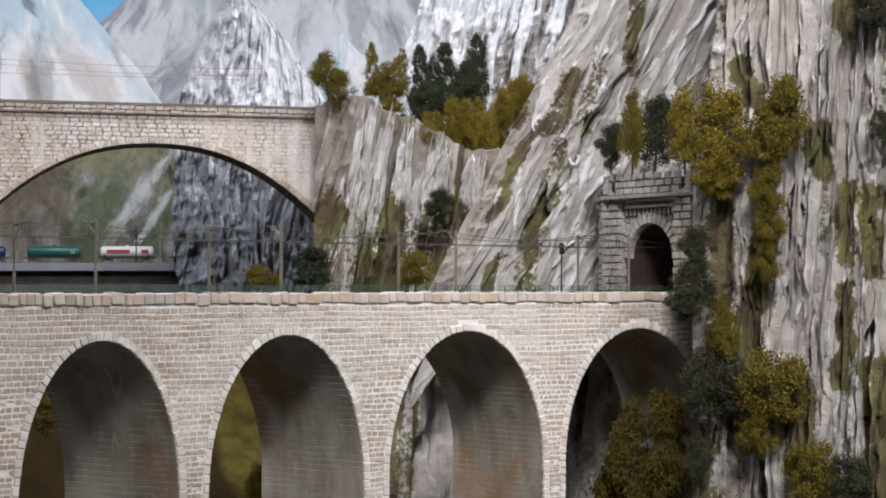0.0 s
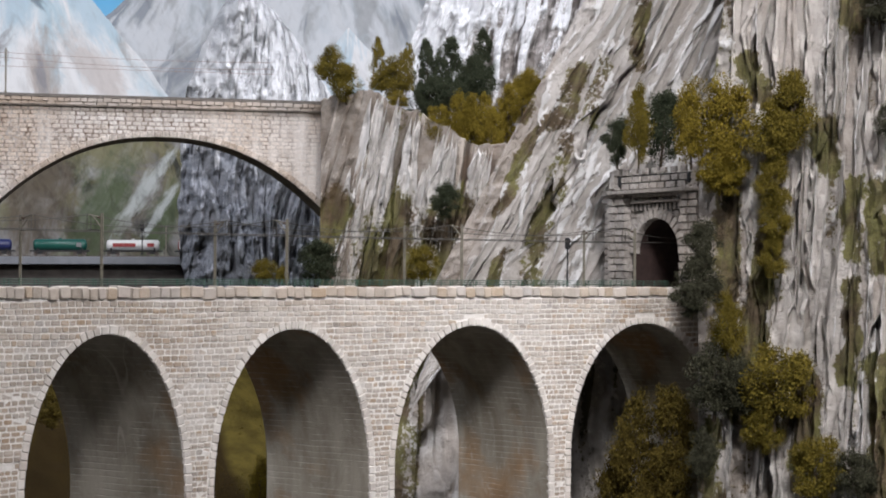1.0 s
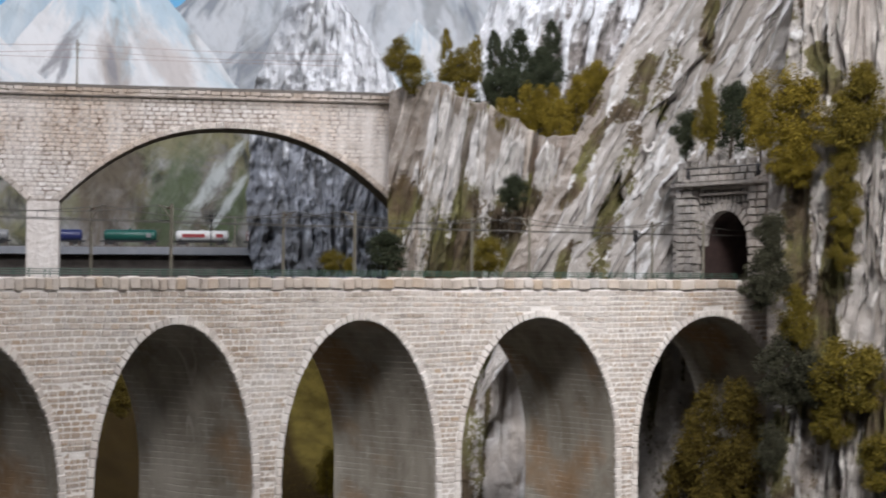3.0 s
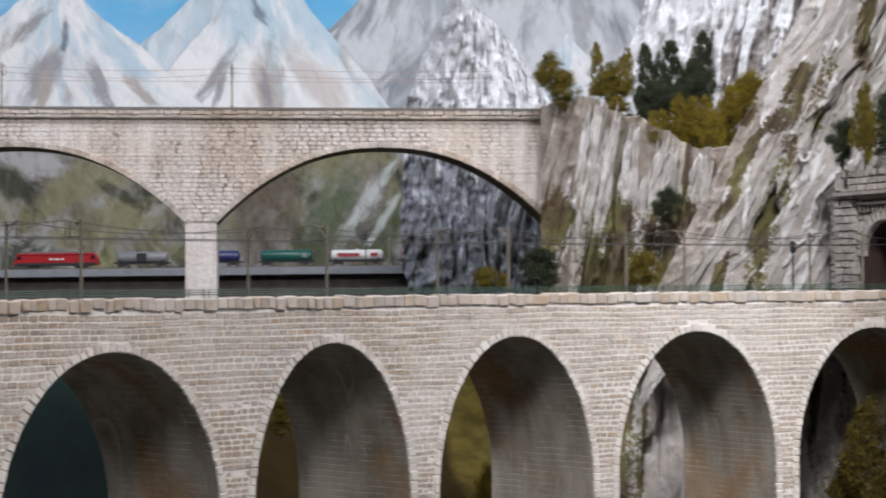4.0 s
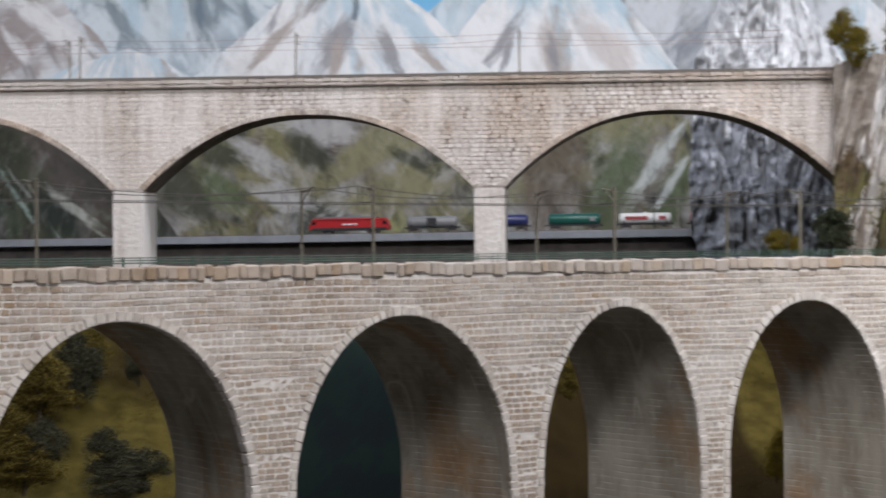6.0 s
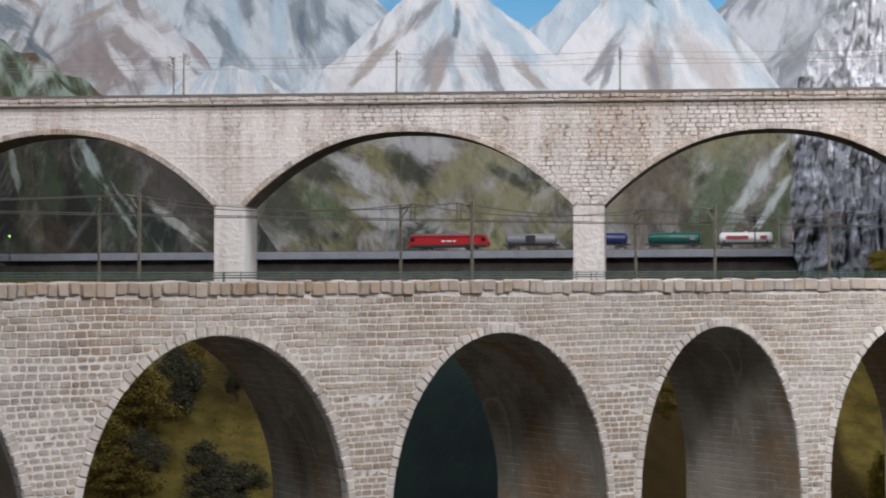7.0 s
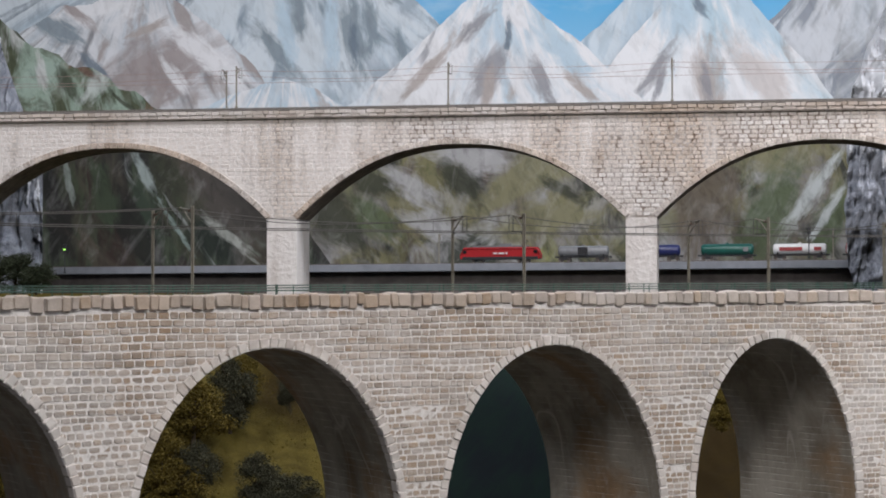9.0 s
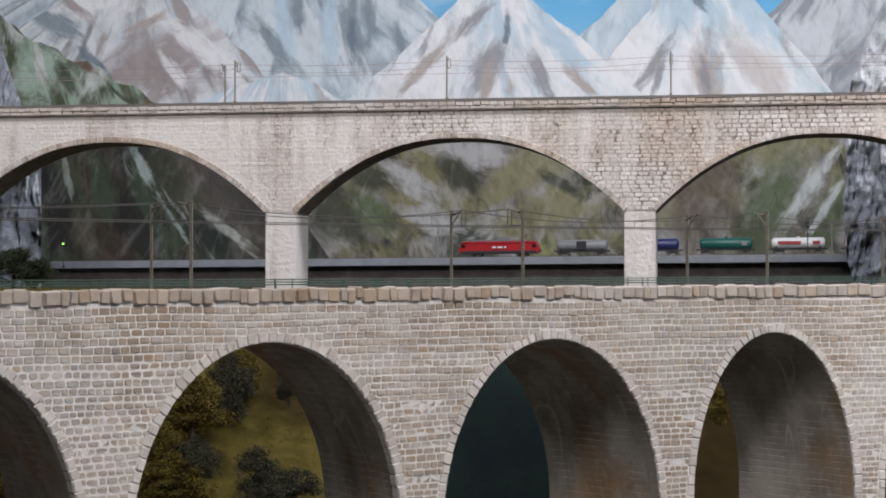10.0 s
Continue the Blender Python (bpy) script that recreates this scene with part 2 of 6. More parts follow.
def paint_material(name, tones, streak=9.0, rough_mix=0.5, fan=1.0, fine=26.0, tilt=0.0):
    """Brush-painted slope: strokes that fan out from the object's origin, its summit."""
    n = Nodes(name)
    c = n.add("ShaderNodeTexCoord", "Object")
    s = n.add("ShaderNodeSeparateXYZ", 0, Vector=c)
    t = s.node
    x, z = t.outputs[0], t.outputs[2]
    drop = n.math("ADD", n.math("MULTIPLY", z, -fan), 0.22)
    ang = n.math("DIVIDE", n.math("ADD", x, n.math("MULTIPLY", z, tilt)), drop)
    warp = n.noise(c, 7.0, 3, 0.6)
    ang = n.math("ADD", ang, n.math("MULTIPLY", n.math("SUBTRACT", warp, 0.5), 0.16))
    v = n.add("ShaderNodeCombineXYZ", 0, X=n.math("MULTIPLY", ang, streak), Y=n.math("MULTIPLY", z, 2.6), Z=0.0)
    a = n.noise(v, 1.0, 5, 0.6)
    v2 = n.add("ShaderNodeCombineXYZ", 0, X=n.math("MULTIPLY", ang, fine), Y=n.math("MULTIPLY", z, 9.0), Z=3.0)
    b = n.noise(v2, 1.0, 4, 0.6)
    blob = n.noise(c, 4.5, 4, 0.6)
    f = n.math("ADD", n.math("MULTIPLY", a, rough_mix), n.math("ADD", n.math("MULTIPLY", b, 0.22), n.math("MULTIPLY", blob, 0.78 - rough_mix)))
    k = len(tones) - 1
    col = n.ramp(f, [(0.36 + 0.28 * i / k, tone) for i, tone in enumerate(tones)])
    return n.finish(col, 0.75, b, 0.12, 0.003)


def paint_dabs(n, col, dabs, marks=1.0):
    """Broad patches of paint, by their colour, place across and up, half length, half width and turn; then brush marks over all."""
    c = n.add("ShaderNodeTexCoord", "Object")
    for i, (colour, x, z, length, width, turn) in enumerate(dabs):
        p = n.add("ShaderNodeVectorMath", 0, {"operation": "SUBTRACT"}, i0=c, i1=(x, 0.0, z))
        p = n.add("ShaderNodeMapping", 0, Vector=p, Rotation=(0, turn, 0))
        t = n.add("ShaderNodeSeparateXYZ", 0, Vector=p).node
        u, v = n.math("DIVIDE", t.outputs[0], length), n.math("DIVIDE", t.outputs[2], width)
        reach = n.math("SQRT", n.math("ADD", n.math("MULTIPLY", u, u), n.math("MULTIPLY", v, v)))
        hairs = n.noise(n.add("ShaderNodeMapping", 0, Vector=p, Scale=(0.35, 1, 1.0), Location=(i * 1.3, 0, i * 2.1)), 0.9 / width + 6.0, 5, 0.65, 0.4)
        reach = n.math("ADD", reach, n.math("MULTIPLY", n.math("SUBTRACT", hairs, 0.5), 2.2))
        col = n.mix(n.ramp(reach, [(0.45, 0.9), (1.0, 0.0)]), col, colour)
    for turn, scale, dark in ((0.6, 11.0, True), (-0.5, 17.0, False), (0.3, 34.0, True)):
        m = n.add("ShaderNodeMapping", 0, Vector=c, Rotation=(0, turn, 0))
        mark = n.noise(n.add("ShaderNodeMapping", 0, Vector=m, Scale=(1, 1, 0.4), Location=(scale, 0, 0)), scale, 5, 0.65, 0.6)
        if dark:
            col = n.mix(n.ramp(mark, [(0.50, 0.0), (0.68, 0.75 * marks)]), col, (0.55, 0.55, 0.54), "MULTIPLY")
        else:
            col = n.mix(n.ramp(mark, [(0.52, 0.0), (0.70, 0.7 * marks)]), col, (0.14, 0.14, 0.135), "SCREEN")
    return col


def peak_material(name, snow, tint, rock, brown, spread=9.0, cover=0.55, reach=0.55, dabs=()):
    """A painted snow peak: soft bare wedges that fan from the summit and widen downhill, brush marks along them.
    dabs: as paint_dabs takes them."""
    n = Nodes(name)
    c = n.add("ShaderNodeTexCoord", "Object")
    t = n.add("ShaderNodeSeparateXYZ", 0, Vector=c).node
    x, z = t.outputs[0], t.outputs[2]
    drop = n.math("ADD", n.math("MULTIPLY", z, -1.0), 0.16)
    warp = n.noise(c, 2.4, 2, 0.5)
    ang = n.math("ADD", n.math("DIVIDE", x, drop), n.math("MULTIPLY", n.math("SUBTRACT", warp, 0.5), 0.35))

    def strokes(k, down, seed, detail=4):
        return n.noise(n.add("ShaderNodeCombineXYZ", 0, X=n.math("MULTIPLY", ang, k), Y=n.math("MULTIPLY", z, down), Z=seed), 1.0, detail, 0.6, 0.3)
    low = n.math("MULTIPLY", n.math("MINIMUM", drop, 0.8), reach)
    big, mid, fine = strokes(spread * 0.34, 1.6, 0.0, 2), strokes(spread * 0.75, 3.4, 3.0, 2), strokes(spread * 2.2, 9.0, 7.0, 3)
    f = n.math("ADD", n.math("MULTIPLY", mid, 0.78), n.math("MULTIPLY", fine, 0.22))
    high = n.math("MULTIPLY", n.math("SUBTRACT", 0.5, n.math("MINIMUM", drop, 0.5)), 0.4)
    cold = n.math("ADD", n.math("ADD", n.math("MULTIPLY", big, 0.7), n.math("MULTIPLY", fine, 0.3)), high)
    col = n.mix(n.ramp(cold, [(0.47, 0.0), (0.66, 0.9)]), snow, tint)
    bare = n.math("ADD", n.math("ADD", n.math("MULTIPLY", big, 0.45), n.math("MULTIPLY", f, 0.55)), low)
    dab = n.math("MULTIPLY", n.math("SUBTRACT", n.noise(n.coord((1, 1, 0.6)), 13.0, 5, 0.62, 0.6), 0.5), 0.34)
    bare = n.math("ADD", bare, dab)
    col = n.mix(n.ramp(bare, [(cover - 0.02, 0.0), (cover + 0.06, 0.85)]), col, brown)
    bare2 = n.math("ADD", n.math("ADD", n.math("MULTIPLY", strokes(spread * 0.6, 2.4, 11.0, 2), 0.78), n.math("MULTIPLY", fine, 0.22)), low)
    bare2 = n.math("SUBTRACT", bare2, dab)
    col = n.mix(n.ramp(bare2, [(cover + 0.02, 0.0), (cover + 0.12, 0.8)]), col, rock)
    col = n.mix(n.ramp(n.math("SUBTRACT", strokes(spread * 0.9, 3.0, 19.0, 2), n.math("ADD", n.math("MULTIPLY", low, 0.2), dab)), [(0.53, 0.0), (0.59, 0.9)]), col, snow)
    col = paint_dabs(n, col, dabs, 0.4)
    return n.finish(col, 0.75, fine, 0.15, 0.003)


def stroke_material(name, base, layers, dabs=()):
    """Layered brush strokes. layers: colour, turn in radians, strokes per metre, length, threshold, softness.
    dabs: broad patches of paint, by their colour, place across and up, half length, half width and turn."""
    n = Nodes(name)
    col = base
    fine = None
    for i, (colour, turn, scale, length, lo, soft) in enumerate(layers):
        c = n.add("ShaderNodeTexCoord", "Object")
        w = n.noise(c, 2.6, 2, 0.5, out=1)
        c = n.add("ShaderNodeVectorMath", 0, {"operation": "MULTIPLY_ADD"}, i0=w, i1=(0.22, 0.0, 0.22), i2=c)
        m = n.add("ShaderNodeMapping", 0, Vector=c, Rotation=(0, turn, 0))
        m = n.add("ShaderNodeMapping", 0, Vector=m, Scale=(1, 1, 1 / length), Location=(i * 3.7, 0, i * 1.9))
        fine = n.noise(m, scale, 5, 0.62, 0.35)
        col = n.mix(n.ramp(fine, [(lo, 0.0), (lo + soft, 0.92)]), col, colour)
    col = paint_dabs(n, col, dabs)
    return n.finish(col, 0.78, fine, 0.15, 0.003)


def plain_material(name, colour, rough=0.6, metal=0.0, vary=0.15, scale=120.0, bump=0.15):
    n = Nodes(name)
    geo = n.add("ShaderNodeNewGeometry", "Position")
    a = n.noise(geo, scale, 4, 0.6)
    dull = tuple(c * (1 - vary * 2.2) for c in colour)
    col = n.mix(n.ramp(a, [(0.35, 0.0), (0.7, 1.0)]), dull, colour)
    return n.finish(col, rough, a, bump, 0.001, Metallic=metal)


def leaf_material(name, tones):
    n = Nodes(name)
    geo = n.add("ShaderNodeNewGeometry", "Position")
    pick = n.island()
    w = n.math("ADD", n.math("MULTIPLY", pick, 0.55), n.math("MULTIPLY", n.noise(geo, 45, 3), 0.6))
    k = len(tones) - 1
    col = n.ramp(w, [(0.2 + 0.62 * i / k, tone) for i, tone in enumerate(tones)])
    return n.finish(col, 0.9, None, Specular_IOR_Level=0.12)


WARM_STONE = [(0.42, 0.365, 0.31), (0.47, 0.42, 0.36), (0.37, 0.33, 0.29), (0.50, 0.45, 0.40), (0.41, 0.385, 0.36), (0.46, 0.36, 0.26), (0.48, 0.42, 0.36)]
RING_STONE = [(0.71, 0.67, 0.63), (0.79, 0.76, 0.72), (0.60, 0.55, 0.51), (0.75, 0.72, 0.68)]
m_brick = stone_material("viaduct_stone", WARM_STONE, (0.72, 0.69, 0.64), 0.40, wash=0.42, smear=0.68, level=True, lime=(0.84, 0.81, 0.78))
m_brick_joined = stone_material("viaduct_stone_far", WARM_STONE, (0.72, 0.69, 0.64), 0.40, per="island", wash=0.42, smear=0.68, level=True, lime=(0.84, 0.81, 0.78))
m_ring = stone_material("arch_ring_stone", RING_STONE, (0.80, 0.78, 0.75), 0.5, smear=0.7, warm=0.2)
m_coping = stone_material("coping_stone", [(0.53, 0.475, 0.42), (0.61, 0.57, 0.525), (0.48, 0.44, 0.395), (0.53, 0.43, 0.32), (0.58, 0.55, 0.525)], (0.70, 0.66, 0.61), 0.45, smear=0.4)
m_mortar = limed_mortar("lime_mortar", (0.70, 0.66, 0.61), (0.90, 0.88, 0.85), 0.6)
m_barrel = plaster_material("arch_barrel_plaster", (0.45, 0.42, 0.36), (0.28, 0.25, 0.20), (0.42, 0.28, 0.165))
m_rear = stone_material("old_bridge_stone", [(0.68, 0.63, 0.58), (0.74, 0.70, 0.66), (0.62, 0.56, 0.51), (0.76, 0.73, 0.70)], (0.78, 0.74, 0.70), 0.5, per="island", wash=0.8, pits=0.3, smear=0.25, lime=(0.70, 0.655, 0.615))
m_rear_core = limed_mortar("old_bridge_mortar", (0.15, 0.105, 0.075), (0.70, 0.665, 0.63), 1.0)
m_rear_pier = limed_mortar("old_bridge_pier_plaster", (0.52, 0.47, 0.43), (0.74, 0.71, 0.68), 0.9)
# dark tone for shade under the old bridge's arches and coping
m_rear_shade = plain_material("old_bridge_shade", (0.22, 0.19, 0.16), 0.9, vary=0.25, scale=40)
m_rear_coping = stone_material("old_bridge_coping", [(0.47, 0.42, 0.37), (0.52, 0.47, 0.42), (0.43, 0.38, 0.33), (0.56, 0.51, 0.47)], (0.62, 0.58, 0.54), 0.45, wash=0.3)
MOSS_A, MOSS_B = (0.125, 0.082, 0.040), (0.215, 0.205, 0.058)
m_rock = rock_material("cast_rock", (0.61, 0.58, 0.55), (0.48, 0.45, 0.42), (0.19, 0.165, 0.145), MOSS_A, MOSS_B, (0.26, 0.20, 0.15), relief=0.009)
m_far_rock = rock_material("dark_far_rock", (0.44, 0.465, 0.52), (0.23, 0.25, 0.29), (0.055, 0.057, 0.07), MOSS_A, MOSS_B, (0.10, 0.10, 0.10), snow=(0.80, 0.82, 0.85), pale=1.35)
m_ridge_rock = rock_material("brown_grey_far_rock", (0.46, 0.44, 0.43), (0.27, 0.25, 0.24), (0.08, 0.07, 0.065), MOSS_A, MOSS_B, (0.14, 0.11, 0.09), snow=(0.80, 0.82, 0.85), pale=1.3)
# brighter copy of the cast rock: light the lamps don't bring, put into its colour
m_brightened_rock = rock_material("brightened_cast_rock", (0.74, 0.72, 0.70), (0.60, 0.58, 0.56), (0.22, 0.19, 0.16), MOSS_A, MOSS_B, (0.32, 0.25, 0.19), relief=0.004, pale=1.15)
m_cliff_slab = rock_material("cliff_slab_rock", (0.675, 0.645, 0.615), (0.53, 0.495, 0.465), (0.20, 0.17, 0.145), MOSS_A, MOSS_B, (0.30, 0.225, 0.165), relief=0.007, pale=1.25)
# dark brown rock that shows between the curtain's slabs
m_groove_rock = rock_material("brown_groove_rock", (0.40, 0.36, 0.32), (0.23, 0.19, 0.155), (0.08, 0.065, 0.05), MOSS_A, MOSS_B, (0.20, 0.13, 0.09), relief=0.005, pale=1.5)
# brown rock darkened in its colour for the shade under the last arch
m_gorge_shaded = rock_material("shaded_gorge_rock", (0.36, 0.335, 0.31), (0.25, 0.23, 0.205), (0.12, 0.105, 0.09), (0.05, 0.038, 0.018), (0.075, 0.065, 0.022), (0.09, 0.06, 0.04))
# ---- the hall round the layout ----
m_hall = plain_material("hall_wall_paint", (0.52, 0.52, 0.53), 0.9, vary=0.05, scale=3)
m_hall_dark = plain_material("hall_ceiling_paint", (0.30, 0.30, 0.31), 0.9, vary=0.05, scale=3)
for nm, sx, sy, sz, at, mt in (
        ("floor", 12, 13, 0.1, (1.0, 1.0, -0.05), m_hall_dark), ("ceiling", 12, 13, 0.1, (1.0, 1.0, 3.85), m_hall_dark),
        ("wall_south", 12, 0.1, 3.8, (1.0, -5.4, 1.9), m_hall), ("wall_west", 0.1, 12.8, 3.8, (-4.9, 1.0, 1.9), m_hall),
        ("wall_east", 0.1, 12.8, 3.8, (6.9, 1.0, 1.9), m_hall), ("wall_north", 11.9, 0.1, 3.8, (1.0, 7.3, 1.9), m_hall)):
    bm = bmesh.new()
    box(bm, sx, sy, sz, at)
    tagged(part(nm, bm, mt), "plain grey painted hall " + nm.split("_")[0], "wall" if "wall" in nm else nm, kind="structure")


# ---- near viaduct: laid out on an arc ----
ARC = Vector((1.995, -1.195))
RADIUS, DEPTH = 3.82, 0.20
FOOT = -1.235


def arc(s, z, out=0.0):
    """A place on the near face, s metres along it; out: metres behind the face."""
    a = radians(36 - 15 * s)
    r = RADIUS + out
    return Vector((ARC.x - r * math.sin(a), ARC.y + r * math.cos(a), EYE + z))


def arc_turn(s):
    return Matrix.Rotation(radians(36 - 15 * s), 4, "Z")


def rail_level(s):
    """Top of the coping, which climbs a little towards the tunnel."""
    return -0.0058 + 0.0047 * s


# centre, half width, crown under the coping's top, rise of the elliptic part
ARCHES = [(-0.312, 0.166, 0.060, 0.21), (0.077, 0.166, 0.060, 0.21), (0.456, 0.154, 0.0645, 0.215), (0.784, 0.124, 0.062, 0.215),
          (1.089, 0.134, 0.0605, 0.215), (1.415, 0.146, 0.0600, 0.21), (1.752, 0.148, 0.0600, 0.21)]
S0, S1 = -0.62, 1.90




near_viaduct = thing("viaduct", pose(0, 0, 0), "long pale-stone railway viaduct with tall round arches", "viaduct")
SKEW = [0.011, 0.011, -0.040, -0.050, -0.043, -0.032, -0.030]


def bay_mesh(name, cols, material, skew=0.0, under=False, skew_end=None):
    """Columns of (s, z): front and back up to the deck, or only what closes them from below."""
    verts, faces = [], []
    for i, (s, z) in enumerate(cols):
        top = rail_level(s) - 0.010
        k = skew if skew_end is None or i == 0 else skew_end
        verts += [arc(s, z, 0), arc(s, top, 0), arc(s + k, z, DEPTH), arc(s + k, top, DEPTH)]
    for i in range(len(cols) - 1):
        a, b = 4 * i, 4 * i + 4
        if under:
            faces.append((a, a + 2, b + 2, b))
        else:
            faces += [(a, b, b + 1, a + 1), (b + 2, a + 2, a + 3, b + 3)]
    return mesh_from(name, verts, faces, material, under)


last, last_skew = S0, 0.0
for (c, hw, crown, rise), skew in zip(ARCHES, SKEW):
    zs = rail_level(c) - crown - rise
    ring = []
    for i in range(49):
        q = -math.cos(math.pi * i / 48)
        ring.append((c + q * hw, zs + rise * math.sqrt(max(0.0, 1 - q * q))))
    child("pier", bay_mesh("pier", [(last, FOOT), (c - hw, FOOT)], m_mortar, last_skew, False, skew), near_viaduct)
    child("spandrel", bay_mesh("spandrel", ring, m_mortar, skew), near_viaduct)
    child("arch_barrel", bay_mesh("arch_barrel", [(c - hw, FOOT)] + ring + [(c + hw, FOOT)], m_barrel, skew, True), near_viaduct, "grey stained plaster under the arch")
    last, last_skew = c + hw, skew
child("pier", bay_mesh("pier", [(last, FOOT), (S1, FOOT)], m_mortar, last_skew, False, 0.0), near_viaduct)
verts, faces = [], []
sv = np.linspace(S0, S1, 90)
for s in sv:
    t = rail_level(s)
    verts += [arc(s, t - 0.030, 0.012), arc(s, t - 0.030, DEPTH + 0.002), arc(s, t - 0.012, DEPTH + 0.002), arc(s, t - 0.012, 0.012)]
for i in range(len(sv) - 1):
    a, b = 4 * i, 4 * i + 4
    for k in range(4):
        faces.append((a + k, a + (k + 1) % 4, b + (k + 1) % 4, b + k))
m_ballast = plain_material("track_ballast", (0.22, 0.20, 0.18), 0.95, vary=0.3, scale=600, bump=0.8)
child("track_bed", mesh_from("track_bed", verts, faces, m_ballast), near_viaduct, "grey ballasted deck")


def stone_mesh(name, seed, w, h, d, chamfer, material, dig=0.35, corner=0.0, tilt=0.08):
    """A roughly dressed block: its front is the -y face, origin at the front's centre. corner: how far its corners are knocked off."""
    rnd = random.Random(seed)
    j = lambda k: rnd.uniform(-k, k)
    x, z, c = w / 2, h / 2, chamfer
    if corner:
        k = corner * rnd.uniform(0.7, 1.3)
        ring = [(-x + k, -z), (x - k, -z), (x, -z + k), (x, z - k), (x - k, z), (-x + k, z), (-x, z - k), (-x, -z + k)]
    else:
        ring = [(-x, -z), (x, -z), (x, z), (-x, z)]
    m = len(ring)
    outer = [(px + j(c * .5), dig * d, pz + j(c * .4)) for px, pz in ring]
    tx, tz = j(d * tilt), j(d * tilt)
    front = [(px * (1 - 2 * c) + j(c * .4), tx * px + tz * pz, pz * (1 - 2 * c) + j(c * .2)) for px, pz in ring]
    back = [(px, d, pz) for px, _, pz in outer]
    f = [tuple(range(m))]
    for k in range(m):
        n = (k + 1) % m
        f += [(m + k, m + n, n, k), (2 * m + k, 2 * m + n, m + n, m + k)]
    me = mesh_from(name, front + outer + back, f, material)
    me.attributes.new("rim", "FLOAT", "POINT").data.foreach_set("value", [0.0] * m + [1.0] * (2 * m))
    return me


def joined_stones(name, verts, faces, rims, material):
    me = mesh_from(name, verts, faces, material)
    me.attributes.new("rim", "FLOAT", "POINT").data.foreach_set("value", rims)
    return me


def wall_stones(parent, name, place, spans, z_low, z_high, course, length, depth, proud, shape_seed, m_single, m_joined, prefer, gap, round_at, limit=300):
    """Courses of stones; the first `limit` stones inside `prefer` are parts, the rest one joined mesh. round_at: where they are cobble-like."""
    rnd = random.Random(shape_seed)
    shapes = [stone_mesh(name, shape_seed + i, 1, 1, 1, 0.09, m_single, 0.30, 0.10) for i in range(8)] + [stone_mesh(name, shape_seed + 50 + i, 1, 1, 1, 0.09, m_single, 0.45, 0.19) for i in range(8)]
    data = [(np.array([v.co[:] for v in me.vertices]), [tuple(p.vertices) for p in me.polygons]) for me in shapes]
    jv, jf, jr, count = [], [], [], 0
    z = z_high
    while z - course > z_low:
        h = course * rnd.uniform(0.88, 1.12)
        zc = z - h / 2
        lift = rnd.uniform(-0.7, 0.7) * proud
        for lo, hi in spans(zc, h):
            s, first = lo, True
            while s < hi - 0.002:
                w = length * rnd.uniform(0.7, 1.35) * (rnd.uniform(0.5, 1.0) if first else 1.0)
                first = False
                if hi - (s + w) < length * 0.45:
                    w = hi - s
                k = rnd.randrange(8) + (8 if round_at(s, zc) else 0)
                m = place(s + w / 2, zc + rnd.uniform(-.0003, .0003), lift - proud + rnd.uniform(-0.5, 0.5) * proud) @ Matrix.Rotation(rnd.uniform(-.03, .03), 4, "Y") @ Matrix.Diagonal((w - gap[0], depth, h - gap[1], 1))
                if count < limit and prefer(s, zc):
                    ob = child(name, shapes[k], parent)
                    ob.matrix_basis = m
                    count += 1
                else:
                    v, f = data[k]
                    mm = np.array(m)
                    base = len(jv)
                    jv += (v @ mm[:3, :3].T + mm[:3, 3]).tolist()
                    jf += [tuple(base + q for q in p) for p in f]
                    jr += [0.0] * (len(v) // 3) + [1.0] * (2 * len(v) // 3)
                s += w
        z -= h
    child(name + "_course", joined_stones(name + "_course", jv, jf, jr, m_joined), parent, kind="stuff")


# ---- rear bridge ----
REAR_AZ, REAR_D, REAR_W = 9.0, 3.70, 0.115
ra = radians(REAR_AZ)
REAR = Matrix.Translation((REAR_D * math.sin(ra), REAR_D * math.cos(ra), EYE)) @ Matrix.Rotation(-ra, 4, "Z")
rear_bridge = thing("viaduct", REAR, "old whitewashed stone railway bridge with wide shallow arches", "bridge")
REAR_ARCHES = [(-1.32, 0.349), (-0.555, 0.350), (0.206, 0.347)]
REAR_TOP, REAR_SPRING, REAR_CROWN = 0.366, 0.147, 0.304


def rear_under(u):
    for c, hw in REAR_ARCHES:
        q = abs(u - c) / hw
        if q <= 1:
            return REAR_CROWN - (REAR_CROWN - REAR_SPRING) * q ** 2.25
    return None


def rear_bay(name, cols, material, under=False, top=REAR_TOP + 0.004):
    verts, faces = [], []
    for u, z in cols:
        for y in (0.0, REAR_W):
            verts += [(u, y, z), (u, y, top)]
    for i in range(len(cols) - 1):
        a, b = 4 * i, 4 * i + 4
        if under:
            faces.append((a, a + 2, b + 2, b))
        else:
            faces += [(a, b, b + 1, a + 1), (b + 2, a + 2, a + 3, b + 3)]
    return mesh_from(name, verts, faces, material)


last = -2.6
